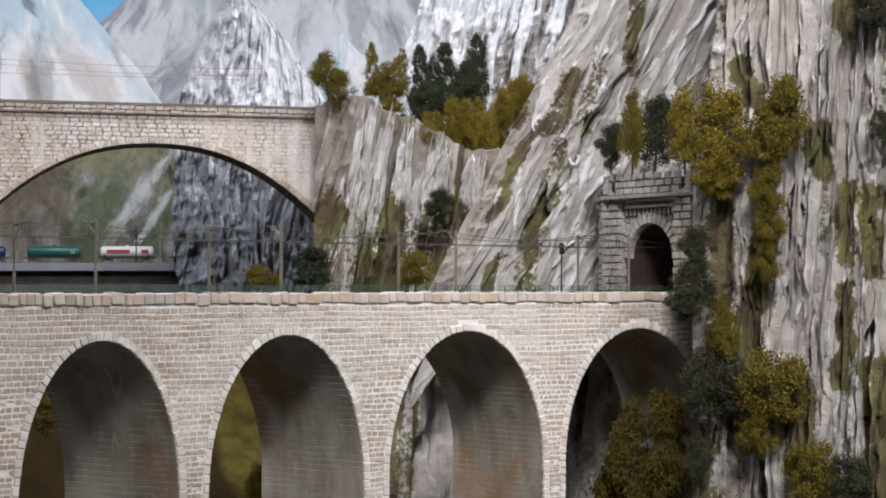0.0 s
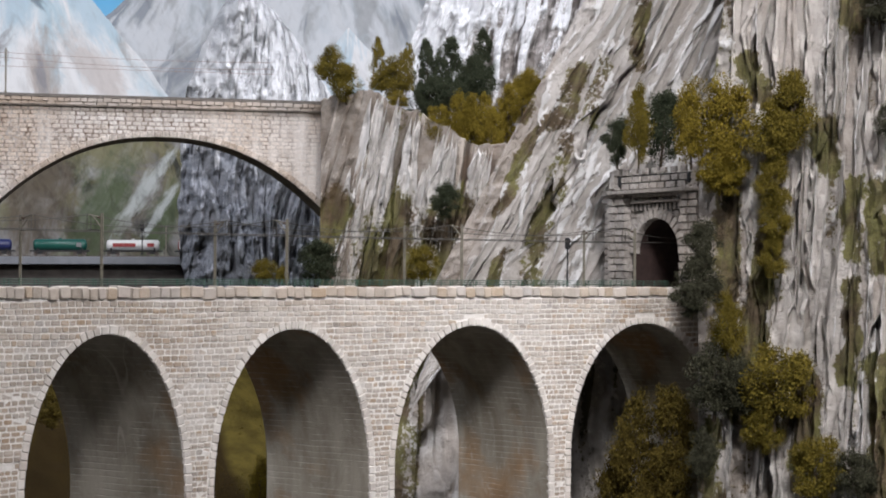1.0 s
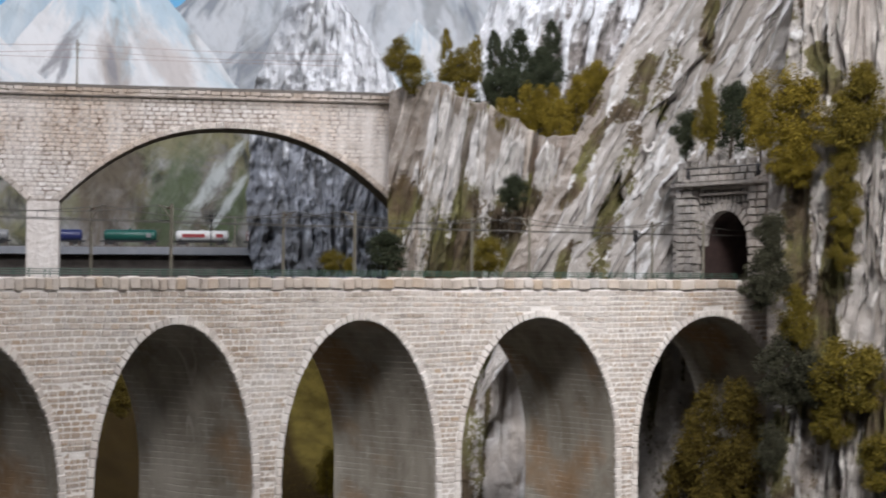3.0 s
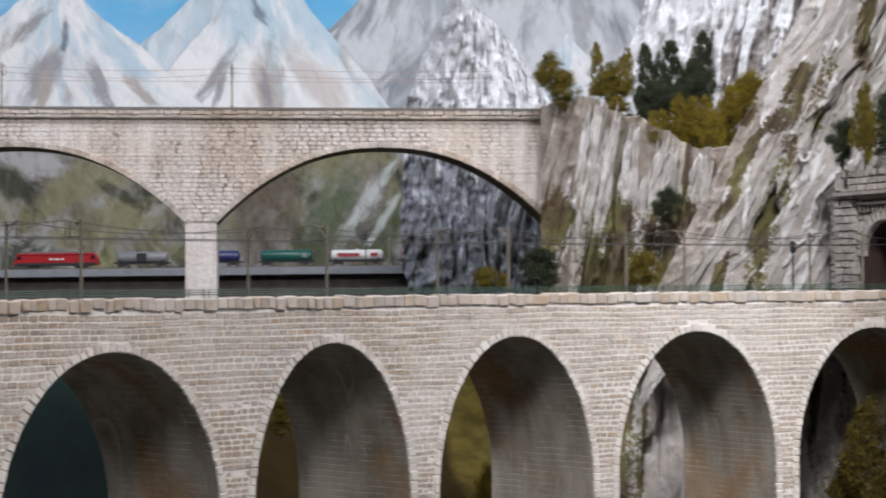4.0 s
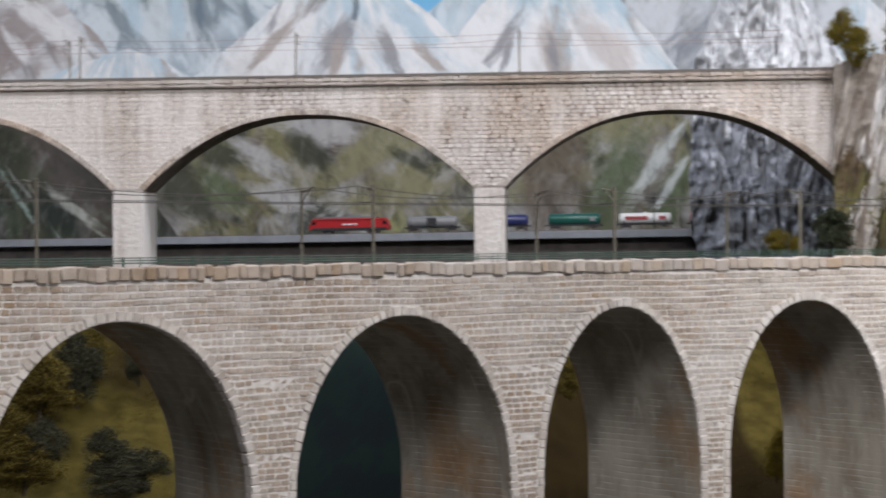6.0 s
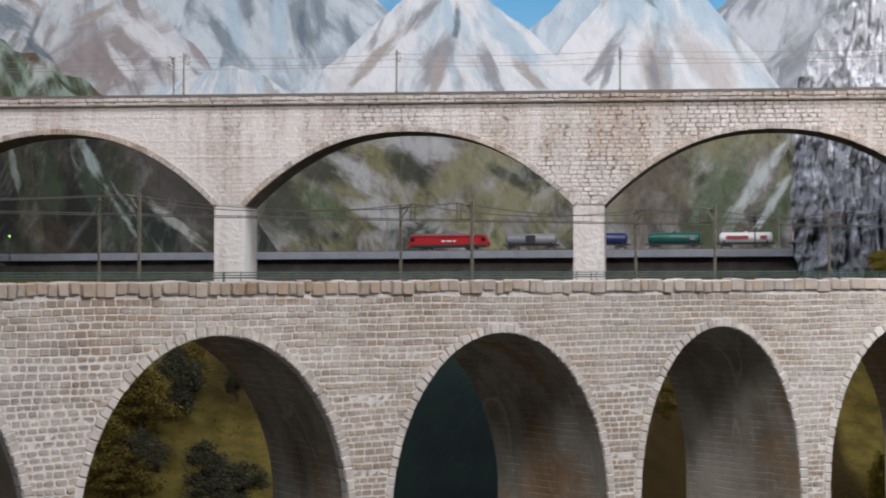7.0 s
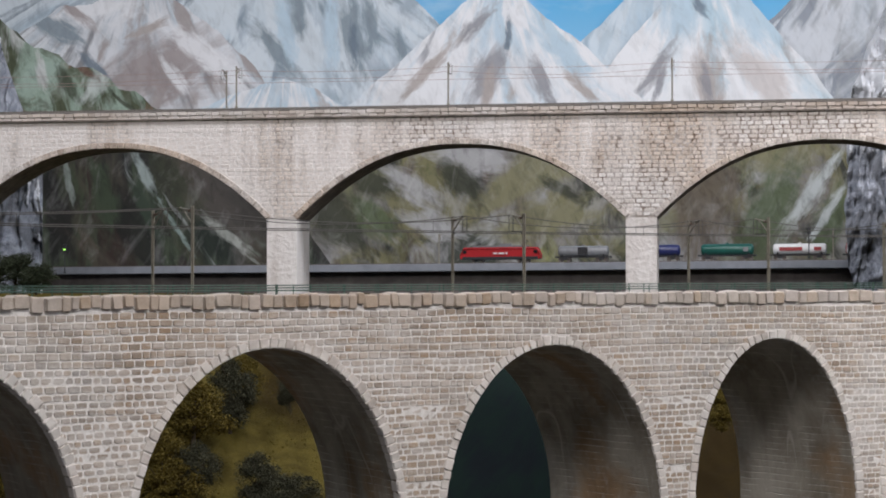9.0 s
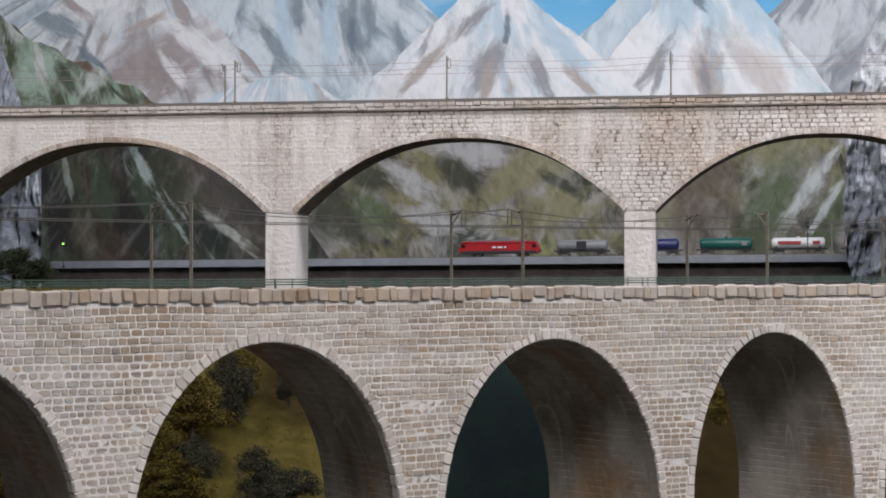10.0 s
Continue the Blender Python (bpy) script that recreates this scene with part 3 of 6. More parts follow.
for c, hw in REAR_ARCHES:
    ring = [(c + (-1 + 2 * i / 48) * hw, rear_under(c + (-1 + 2 * i / 48) * hw * 0.99999)) for i in range(49)]
    child("pier", rear_bay("pier", [(last, -1.235), (c - hw, -1.235)], m_rear_pier, top=REAR_SPRING), rear_bridge)
    child("spandrel", rear_bay("spandrel", [(last, REAR_SPRING), (c - hw, REAR_SPRING)], m_rear_core), rear_bridge)
    child("spandrel", rear_bay("spandrel", ring, m_rear_core), rear_bridge)
    child("arch_barrel", rear_bay("arch_barrel", ring, m_rear_shade, True), rear_bridge, "underside of the arch with its shade in the colour")
    for edge in (c - hw, c + hw):
        child("pier_cheek", rear_bay("pier_cheek", [(edge, -1.235), (edge, REAR_SPRING)], m_rear_pier, True), rear_bridge)
    last = c + hw
child("pier", rear_bay("pier", [(last, -1.235), (0.60, -1.235)], m_rear_pier, top=REAR_SPRING), rear_bridge)
child("spandrel", rear_bay("spandrel", [(last, REAR_SPRING), (0.60, REAR_SPRING)], m_rear_core), rear_bridge)


# ---- rock ----
def blurred(a, ru, rv):
    for axis, r in ((0, ru), (1, rv)):
        pad = [(r, r) if k == axis else (0, 0) for k in (0, 1)]
        c = np.cumsum(np.pad(a, pad, "edge"), axis)
        c = np.insert(c, 0, 0, axis)
        hi, lo = (c[2 * r + 1:], c[:-2 * r - 1]) if axis == 0 else (c[:, 2 * r + 1:], c[:, :-2 * r - 1])
        a = (hi - lo) / (2 * r + 1)
    return a


def rock_sheet(name, az, dist, z0, z1, lean, amp, freq, seed, material, label, edge=None, nu=320, nv=280, moss=None, snow=None, crumple=0.006, kind="structure", crest=None, columns=0.8, stretch=1.0):
    """A cast cliff. az: bearings of its foot's ends; dist(u, v): distance; lean: degrees that flutes go right per metre up."""
    u = np.linspace(0, 1, nu)[:, None] * np.ones((1, nv))
    v = np.ones((nu, 1)) * np.linspace(0, 1, nv)[None, :]
    z = z0 + (z1 - z0) * v
    if crest is not None:
        z = z0 + (crest(u) - z0) * np.minimum(v / 0.9, 1) + 0.05 * np.clip((v - 0.9) / 0.1, 0, 1)
    if edge:
        left, right = edge(z)
    else:
        left, right = az[0] + lean * z, az[1] + lean * z
    a = left + (right - left) * u
    d = dist(u, v, a, z)
    across = (a - lean * z) * radians(1) * d
    wob = 0.02 * fbm(across * 9, z * 3, seed * 1.0, seed, 3)
    q = across + wob
    crump = fbm(across * 60, z * 30, 0.3, seed + 9, 4)
    jag = 0.05 * fbm(across * 40, z * 16, 2.2, seed + 3, 3)
    disp, edge_w, flute = 0, 0, 0
    for k, (fr, hgt) in enumerate(((0.55, 1.0), (1.0, 0.62), (2.1, 0.11))):
        nz = fbm(q * freq * fr, z * stretch * freq * fr * (0.075, 0.10, 0.14)[k], seed * 0.37 + k, seed + 7 * k, 2) + jag
        st = np.clip((nz + 0.025) / 0.05, 0, 1)
        st = st * st * (3 - 2 * st)
        disp = disp + amp * hgt * (st - 0.5) + amp * hgt * 0.4 * np.clip(nz, -0.6, 0.6)
        nr = fbm(q * freq * fr * 0.8 + 31, z * stretch * freq * fr * 0.05, seed * 0.71 + k, seed + 57 + 7 * k, 2)
        disp = disp + columns * amp * hgt * np.sqrt(np.clip(np.abs(nr) / 0.4, 0, 1))
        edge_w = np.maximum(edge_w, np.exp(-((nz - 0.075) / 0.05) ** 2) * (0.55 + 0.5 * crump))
        flute = flute + hgt * (st * 2 - 1)
    flute = flute / 1.6
    folds = fbm(q * freq * 0.3, z * freq * 0.06, 1.7, seed + 5, 2)
    knob = np.maximum(0, ridged(across * 30, z * 14, 4.4, seed + 19, 3) - 0.6)
    disp = disp + amp * 0.8 * folds + crumple * 0.55 * crump + crumple * 1.3 * knob
    d = d - disp
    if crest is not None:
        d = d + 0.45 * np.clip((v - 0.9) / 0.1, 0, 1)
    ar = np.radians(a)
    pts = np.stack([d * np.sin(ar), d * np.cos(ar), EYE + z], 2)
    # ridges and hollows of the relief, weights for the painted highlight and shade
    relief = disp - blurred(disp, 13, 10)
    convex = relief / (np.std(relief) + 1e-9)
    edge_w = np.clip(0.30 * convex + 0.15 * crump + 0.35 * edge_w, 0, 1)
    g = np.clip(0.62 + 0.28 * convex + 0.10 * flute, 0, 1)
    flow = np.clip(0.5 + 0.5 * fbm(q * freq * 0.5, z * freq * 0.12, 6.1, seed + 23, 3), 0, 1)
    ms = moss(a, z, flute, seed) if moss else np.zeros_like(a)
    sn = snow(a, z, flute) if snow else np.zeros_like(a)
    pts = np.pad(pts, ((1, 1), (1, 1), (0, 0)), 'edge')
    back = np.ones(pts.shape[:2])
    back[0, :], back[-1, :], back[:, 0], back[:, -1] = 1.07, 1.07, 1.07, 1.07
    pts[:, :, :2] *= back[:, :, None]
    g, flow, ms, sn, edge_w = (np.pad(w, 1, 'edge') for w in (g, flow, ms, sn, edge_w))
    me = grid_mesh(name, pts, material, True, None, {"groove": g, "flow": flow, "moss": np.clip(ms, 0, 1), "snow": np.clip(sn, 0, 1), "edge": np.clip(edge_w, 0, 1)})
    return tagged(new(name, me), label, "rock face", kind=kind)


def rock_slabs(parent, count, az, z_range, face, lean, width, length, seed, material, lift=0.012, moss=None, crest=None, curl=0.0):
    """Ragged cast plates that stand proud of a cliff: each a bent sheet, one long rim turned in, the other curling out."""
    rng = np.random.default_rng(seed)
    nu, nv = 21, 54
    for i in range(count):
        w, ln = rng.uniform(*width), rng.uniform(*length)
        zc = rng.uniform(*z_range)
        ac = rng.uniform(*az) + lean * zc
        if crest:
            zc = min(zc, crest(ac) - ln * 0.5)
        u = np.linspace(-1, 1, nu)[:, None] * np.ones((1, nv))
        v = np.ones((nu, 1)) * np.linspace(-1, 1, nv)[None, :]
        k = seed * 7 + i
        half = w * (0.62 + 0.38 * fbm(v * 1.7, 0.3, k * 1.3, k, 3)) * np.sqrt(np.clip(1 - np.abs(v) ** 3.5, 0.02, 1))
        mid = 0.5 * w * fbm(v * 1.1, 0.9, k * 0.7, k + 3, 2)
        rag = 1 + 0.16 * fbm(u * 2.2, 0.2, k * 0.9, k + 5, 4)
        z = zc + ln * 0.5 * v * rag
        x = mid + half * u * (1 + 0.22 * fbm(v * 9, u * 2, k * 0.4, k + 7, 4))
        d0 = face(ac, zc)
        a = ac + np.degrees(x / d0) + lean * (z - zc)
        rim = np.maximum(np.abs(u), np.abs(v) ** 2)
        side = u * (1 if rng.random() < 0.6 else -1)
        tuck = np.maximum(np.clip((-side - 0.70) / 0.3, 0, 1), np.clip((np.abs(v) ** 2 - 0.86) / 0.14, 0, 1) * (0.3 if curl else 1.0))
        if not curl:
            tuck = np.clip((rim - 0.80) / 0.2, 0, 1)
        proud = lift * rng.uniform(0.7, 1.6) * (1 - tuck * 1.6)
        crumb = fbm(x * 120, z * 60, 0.7, k + 11, 3)
        flare = np.clip((side - 0.45) / 0.55, 0, 1) ** 1.6
        proud = proud + curl * flare * np.clip(0.55 + 0.5 * fbm(v * 4, 0.6, k * 0.8, k + 15, 3) + 0.35 * crumb, 0, 1.5)
        proud = proud + 0.0055 * np.exp(-((rim - 0.74) / 0.10) ** 2) * np.clip(0.55 + 0.9 * crumb, 0, 1.4)
        bend = 0.006 * u * rng.uniform(-1, 1) + 0.0040 * fbm(x * 90, z * 40, k * 1.0, k + 9, 4)
        d = face(a, z) - proud - bend
        ar = np.radians(a)
        pts = np.stack([d * np.sin(ar), d * np.cos(ar), EYE + z], 2)
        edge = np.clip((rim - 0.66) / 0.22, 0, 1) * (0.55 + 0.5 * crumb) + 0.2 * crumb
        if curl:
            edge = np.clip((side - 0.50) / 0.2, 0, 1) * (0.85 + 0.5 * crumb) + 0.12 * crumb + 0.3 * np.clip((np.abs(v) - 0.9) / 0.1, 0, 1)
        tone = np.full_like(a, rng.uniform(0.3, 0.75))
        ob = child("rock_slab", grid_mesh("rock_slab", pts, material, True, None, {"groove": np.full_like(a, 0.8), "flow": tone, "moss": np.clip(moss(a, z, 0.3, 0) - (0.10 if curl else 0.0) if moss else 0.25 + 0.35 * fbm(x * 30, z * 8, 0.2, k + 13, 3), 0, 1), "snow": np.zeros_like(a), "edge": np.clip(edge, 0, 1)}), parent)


def moss_bands(seed, strength, freq_a=0.55, lean=0.0, freq_z=2.2):
    def weight(a, z, flute, _):
        return 0.30 + strength + 0.50 * fbm((a - lean * z) * freq_a * 2.0, z * freq_z * 2.2, 2.0, seed, 4) - 0.16 * flute
    return weight


SLOPE = 8.9


def turf_strips(strips, dist, seed, base=0.10, broad=1.0):
    """Turf on ledges. strips: bearing and elevation in degrees of both ends as seen from the aisle, half width."""
    def weight(a, z, flute, _):
        el = np.degrees(np.arctan2(z, dist))
        wob = 0.22 * fbm(el * 1.3, a * 0.2, 0.4, seed + 2, 3)
        best = 0
        for a0, e0, a1, e1, half in strips:
            t = np.clip((el - e0) / (e1 - e0), 0, 1)
            out = np.abs(el - (e0 + (e1 - e0) * t)) / 0.3
            best = np.maximum(best, np.exp(-((a + wob - a0 - (a1 - a0) * t) / (half * broad)) ** 4 - out ** 2))
        loose = fbm((a - 1.5 * z) * 2.2, z * 5.0, 2.0, seed, 4)
        return base + 0.60 * best + 0.20 * loose - 0.08 * flute
    return weight


slope_turf = turf_strips([(24.24, 6.9, 23.8, 5.5, 0.32), (24.6, 5.3, 23.8, 4.0, 0.24), (23.8, 4.0, 23.1, 2.4, 0.22), (25.6, 6.9, 25.0, 5.1, 0.46), (25.35, 4.7, 24.75, 2.9, 0.34),
                          (24.75, 2.9, 23.8, 0.0, 0.44), (26.4, 7.2, 25.9, 5.2, 0.30), (23.2, 1.1, 22.75, 0.0, 0.26), (27.7, 9.5, 27.45, 6.9, 0.3)], 3.33, 14, 0.12, 1.15)
cliff_turf = turf_strips([(29.6, 9.6, 29.6, 6.6, 0.26), (30.24, 2.9, 30.24, -0.3, 0.34), (31.5, 1.6, 31.05, -2.4, 0.36), (34.18, 3.3, 34.25, 1.0, 0.26), (34.2, 0.2, 34.15, -2.7, 0.24),
                          (34.95, 3.1, 35.1, 0.6, 0.28), (35.2, -2.1, 35.1, -6.5, 0.34), (29.9, -4.3, 29.85, -6.6, 0.28), (32.9, -2.9, 32.6, -5.4, 0.36), (33.3, 5.0, 33.3, 3.9, 0.26),
                          (30.95, 7.2, 31.4, 6.0, 0.34), (34.2, 9.4, 34.1, 8.3, 0.34), (30.6, -1.5, 30.7, -4.0, 0.3)], 2.86, 24, 0.36, 1.4)


def curtain_turf(a, z, f, s):
    return np.clip(2.6 - z * 11.0, 0, 1) * 0.66 + 0.12 + 0.34 * fbm((a - 3.2 * z) * 1.5, z * 6, 1, 5, 4) - 0.12 * f


curtain = rock_sheet("rock_curtain", (17.1, 24.0), lambda u, v, a, z: 3.64 - 0.050 * (a - 17) + 0.05 * v, -0.06, 0.385, 3.2, 0.010, 44, 3, m_groove_rock,
           "pale grey fluted rock beside the old bridge", moss=curtain_turf,
           edge=lambda z: (17.25 + 0 * z, 23.6 + 0 * z), crest=lambda u: 0.385 - 0.115 * np.clip((u - 0.28) / 0.5, 0, 1) + 0.012 * fbm(u * 14, 0.2, 0.7, 8, 3), columns=1.3, stretch=0.6, crumple=0.004)
slope = rock_sheet("rock_slope", (20.9, 31), lambda u, v, a, z: 3.26 + 0.22 * v - 0.012 * (a - 21), -0.07, 0.80, SLOPE, 0.007, 24, 11, m_rock,
           "sloping pale grey rock with turf bands", moss=slope_turf, nu=460, nv=400, crumple=0.007, stretch=0.45)
def cliff_at(az, z):
    """Distance of the cliff's face."""
    return 2.86 - 0.012 * (az - 29) + 0.045 * (z + 0.6)


cliff = rock_sheet("cliff", (29.0, 39), lambda u, v, a, z: cliff_at(a, z), -0.60, 0.80, 1.2, 0.011, 30, 21, m_rock,
           "steep pale grey cliff with brown and green streaks", moss=cliff_turf, nu=480, nv=480, crumple=0.010, stretch=0.9, columns=0.7,
           edge=lambda z: (29.4 + 2.3 * np.clip(z - 0.20, 0, 1) ** 0.8, 39 + 0 * z))


rock_slabs(cliff, 66, (30.0, 37.2), (-0.58, 0.60), lambda a, z: cliff_at(a, z) - 0.012, 1.0, (0.012, 0.034), (0.18, 0.55), 5, m_cliff_slab, 0.012, cliff_turf, curl=0.030)
rock_slabs(slope, 46, (21.6, 27.6), (0.0, 0.60), lambda a, z: 3.235 + 0.25 * (z + 0.07) - 0.012 * (a - 21), SLOPE, (0.022, 0.055), (0.20, 0.50), 6, m_rock, 0.009, slope_turf, curl=0.013)
rock_slabs(curtain, 60, (17.3, 22.2), (0.0, 0.30), lambda a, z: 3.615 - 0.050 * (a - 17) + 0.07 * (z + 0.35), 3.2, (0.007, 0.018), (0.16, 0.36), 7, m_brightened_rock, 0.016, curtain_turf, lambda a: 0.365 - 0.115 * min(max((a - 19.0) / 2.6, 0), 1), curl=0.018)
rock_slabs(cliff, 30, (30.3, 37.0), (-0.50, 0.55), lambda a, z: cliff_at(a, z) - 0.026, 1.0, (0.003, 0.010), (0.08, 0.34), 15, m_rock, 0.012, cliff_turf, curl=0.016)
rock_slabs(slope, 16, (21.6, 27.6), (0.0, 0.60), lambda a, z: 3.228 + 0.25 * (z + 0.07) - 0.012 * (a - 21), SLOPE, (0.0025, 0.006), (0.10, 0.34), 16, m_rock, 0.009, slope_turf)


def pinnacle_edge(z):
    h = np.clip((0.745 - z) / 0.27, 0.0, 3.5)
    left = 14.40 - 1.45 * np.minimum(h, 1) ** 0.8 - 0.25 * np.clip(h - 1, 0, 1) + 0.35 * np.clip(h - 2, 0, 1)
    right = 14.52 + 3.05 * np.minimum(h, 1) ** 0.62 + 0.5 * np.clip(h - 1, 0, 1)
    wob = 0.10 * fbm(z * 14, 0.3, 2.0, 45, 4)
    return left + wob, right + 0.12 * fbm(z * 12, 0.3, 5.0, 46, 4)


SNOW_LINE = lambda a, z, f: np.clip(0.40 + (z - 0.30) * 3.2, 0, 0.74) + 0.16 * f
rock_sheet("rock_pinnacle", (12.8, 18), lambda u, v, a, z: 4.30 + 0.16 * (2 * u - 1) ** 2, -0.45, 0.743, 0.5, 0.011, 120, 41, m_far_rock,
           "dark jagged rock pinnacle with snow on its upper half", edge=pinnacle_edge, snow=SNOW_LINE, crumple=0.011, stretch=2.0)
rock_sheet("snow_ridge", (18.5, 27), lambda u, v, a, z: 4.5 + 0 * u, 0.1, 1.0, 3, 0.012, 90, 43, m_ridge_rock,
           "snowy grey rock ridge behind the trees", edge=lambda z: (19.6 + 0.9 * np.clip(z - 0.5, 0, 1) / 0.2, 28 + 0 * z), snow=lambda a, z, f: np.clip(0.75 - (a - 20.5) * 0.13 + (z - 0.55) * 2.2, 0, 0.85) + 0.22 * f, crumple=0.008, stretch=1.8)
rock_sheet("rock_pillar", (-22, -12.6), lambda u, v, a, z: 4.25 + 0.3 * u ** 4, -0.25, 0.62, 0.5, 0.02, 90, 47, m_far_rock,
           "dark grey rock pillar streaked with white", edge=lambda z: (-22 + 0 * z, -12.75 - 1.3 * np.clip((z - 0.3) / 0.3, 0, 1)), snow=lambda a, z, f: 0.25 + 0.3 * f, crumple=0.007, stretch=1.5)

# ---- painted backdrop ----
BACK_AZ, BACK_D = 8.0, 5.60
ba = radians(BACK_AZ)
BACK = Matrix.Translation((BACK_D * math.sin(ba), BACK_D * math.cos(ba), EYE)) @ Matrix.Rotation(-ba, 4, "Z")
n = Nodes("painted_sky")
c = n.coord()
zc = n.add("ShaderNodeSeparateXYZ", 2, Vector=c)
sky = n.ramp(zc, [(0.45, (0.45, 0.68, 0.80)), (0.95, (0.13, 0.45, 0.74))])
sky = n.mix(n.ramp(n.noise(n.coord((1.2, 1, 3.2)), 2.2, 5, 0.6), [(0.5, 0.0), (0.75, 0.5)]), sky, (0.70, 0.80, 0.85))
m_sky = n.finish(sky, 0.8)
def dab(layer, apex, colour, start, end, width):
    """A patch of paint on a painted slope, from the bearings and heights in degrees of its ends."""
    deep = BACK_D + 0.28 - 0.012 * layer

    def flat(az, el):
        x = deep * math.tan(radians(az - BACK_AZ))
        return Vector((x, math.hypot(deep, x) * math.tan(radians(el))))
    a, b = flat(*start) - flat(*apex), flat(*end) - flat(*apex)
    m, d = (a + b) / 2, b - a
    return colour, m.x, m.y, d.length / 2 + width, width, math.atan2(d.y, d.x)


PALE, OLIVE, PINE, EARTH, LEAF, FALL = (0.40, 0.40, 0.40), (0.215, 0.205, 0.112), (0.040, 0.045, 0.026), (0.13, 0.105, 0.075), (0.085, 0.115, 0.055), (0.50, 0.54, 0.53)
VALLEY_DABS = [dab(10, (2.0, 5.2), *d) for d in (
    (PALE, (-0.6, 4.5), (2.2, 4.0), 0.07), (OLIVE, (1.0, 2.7), (4.2, 4.3), 0.08), (OLIVE, (1.6, 1.8), (4.8, 2.6), 0.07), (PINE, (0.2, 3.7), (1.0, 3.1), 0.06), (PINE, (3.2, 3.5), (4.2, 2.9), 0.03),
    (PINE, (-4.2, 2.8), (-2.9, 1.6), 0.10), (PINE, (-3.0, 3.7), (-1.8, 3.2), 0.06), (LEAF, (-2.6, 2.6), (-1.6, 1.6), 0.06), (PALE, (-1.6, 3.6), (-0.5, 2.9), 0.05), (PALE, (-1.1, 2.3), (0.3, 1.7), 0.05),
    (EARTH, (8.4, 4.0), (8.2, 1.2), 0.13), (OLIVE, (9.6, 4.4), (11.6, 4.1), 0.08), (LEAF, (10.8, 3.4), (9.8, 1.2), 0.11), (LEAF, (12.6, 3.0), (12.0, 1.2), 0.06), (FALL, (12.4, 4.1), (10.9, 1.8), 0.032), (FALL, (12.7, 3.2), (11.6, 1.5), 0.018))]
GORGE_DABS = [dab(11, (-9.5, 5.0), *d) for d in (
    ((0.075, 0.066, 0.058), (-8.2, 3.9), (-6.2, 2.0), 0.13), ((0.05, 0.046, 0.040), (-6.2, 2.8), (-4.2, 2.0), 0.14), ((0.007, 0.006, 0.006), (-12.4, 3.4), (-12.2, 1.0), 0.07), ((0.010, 0.010, 0.008), (-10.2, 2.6), (-9.4, 1.0), 0.10),
    ((0.012, 0.020, 0.014), (-7.9, 2.0), (-6.9, 0.9), 0.08), ((0.045, 0.066, 0.036), (-11.1, 4.2), (-10.7, 1.8), 0.05), ((0.035, 0.055, 0.035), (-9.9, 3.4), (-9.2, 1.6), 0.04), (PINE, (-9.1, 3.9), (-8.3, 2.9), 0.06),
    ((0.34, 0.40, 0.38), (-10.0, 4.4), (-9.2, 2.9), 0.024), ((0.26, 0.34, 0.31), (-9.2, 2.9), (-8.0, 1.0), 0.010), ((0.40, 0.42, 0.38), (-7.7, 2.3), (-6.0, 0.9), 0.020), ((0.24, 0.28, 0.25), (-12.1, 4.2), (-11.8, 2.6), 0.014))]
m_valley = stroke_material("painted_valley", (0.165, 0.162, 0.108), [
    ((0.42, 0.43, 0.42), 0.9, 1.7, 1.5, 0.47, 0.078), ((0.23, 0.235, 0.084), -0.9, 2.0, 1.6, 0.50, 0.072),
    ((0.22, 0.21, 0.195), 0.5, 2.4, 1.3, 0.43, 0.084), ((0.028, 0.034, 0.020), -0.6, 3.2, 1.4, 0.49, 0.072), ((0.186, 0.174, 0.087), 0.8, 4.4, 1.7, 0.50, 0.072),
    ((0.34, 0.34, 0.34), -0.3, 3.0, 1.4, 0.53, 0.072), ((0.019, 0.022, 0.017), 0.4, 7.0, 1.8, 0.55, 0.09), ((0.310, 0.304, 0.260), 0.7, 10.0, 2.2, 0.56, 0.09),
    ((0.13, 0.105, 0.080), 0.1, 6.0, 2.4, 0.56, 0.06)], VALLEY_DABS)
backdrop = thing("backdrop", BACK, "hand-painted alpine backdrop of snowy peaks under blue sky", "backdrop", kind="structure")
bm = bmesh.new()
box(bm, 7.4, 0.03, 2.6, (0.2, 0.3, 0.55))
part("sky_panel", bm, m_sky, backdrop)
LAYERS = [0]


def painted_mountain(apex, left, right, foot, material, seed, rough=0.012, name="painted_mountain", shoulder=1.0):
    """A painted slope on the wall: bearing and height of the summit, bearings of the feet, height of the foot."""
    def wall(az, z):
        x = (BACK_D + depth) * math.tan(radians(az - BACK_AZ))
        k = math.hypot(BACK_D + depth, x)
        return x, k * math.tan(radians(z))
    depth = 0.28 - 0.012 * LAYERS[0]
    ax, azz = wall(*apex)
    lx, rx = wall(left, 0)[0], wall(right, 0)[0]
    fz = wall(apex[0], foot)[1]
    xs = np.linspace(lx, rx, 120)
    q = np.where(xs < ax, (ax - xs) / (ax - lx), (xs - ax) / (rx - ax))
    top = azz + (fz - azz) * np.clip(q, 0, 1) ** shoulder + rough * fbm(xs * 8, 0.5, seed, seed, 4) * np.minimum(1, q * 5)
    LAYERS[0] += 1
    low = -1.2
    pts = np.zeros((120, 12, 3))
    for k in range(12):
        pts[:, k, 0] = xs - ax
        pts[:, k, 1] = 0
        pts[:, k, 2] = top + (low - top) * (k / 11) ** 1.5 - azz
    ob = child(name, grid_mesh(name, pts, material, False), backdrop)
    ob.matrix_parent_inverse = Matrix.Identity(4)
    ob.location = (ax, depth, azz)
    return ob


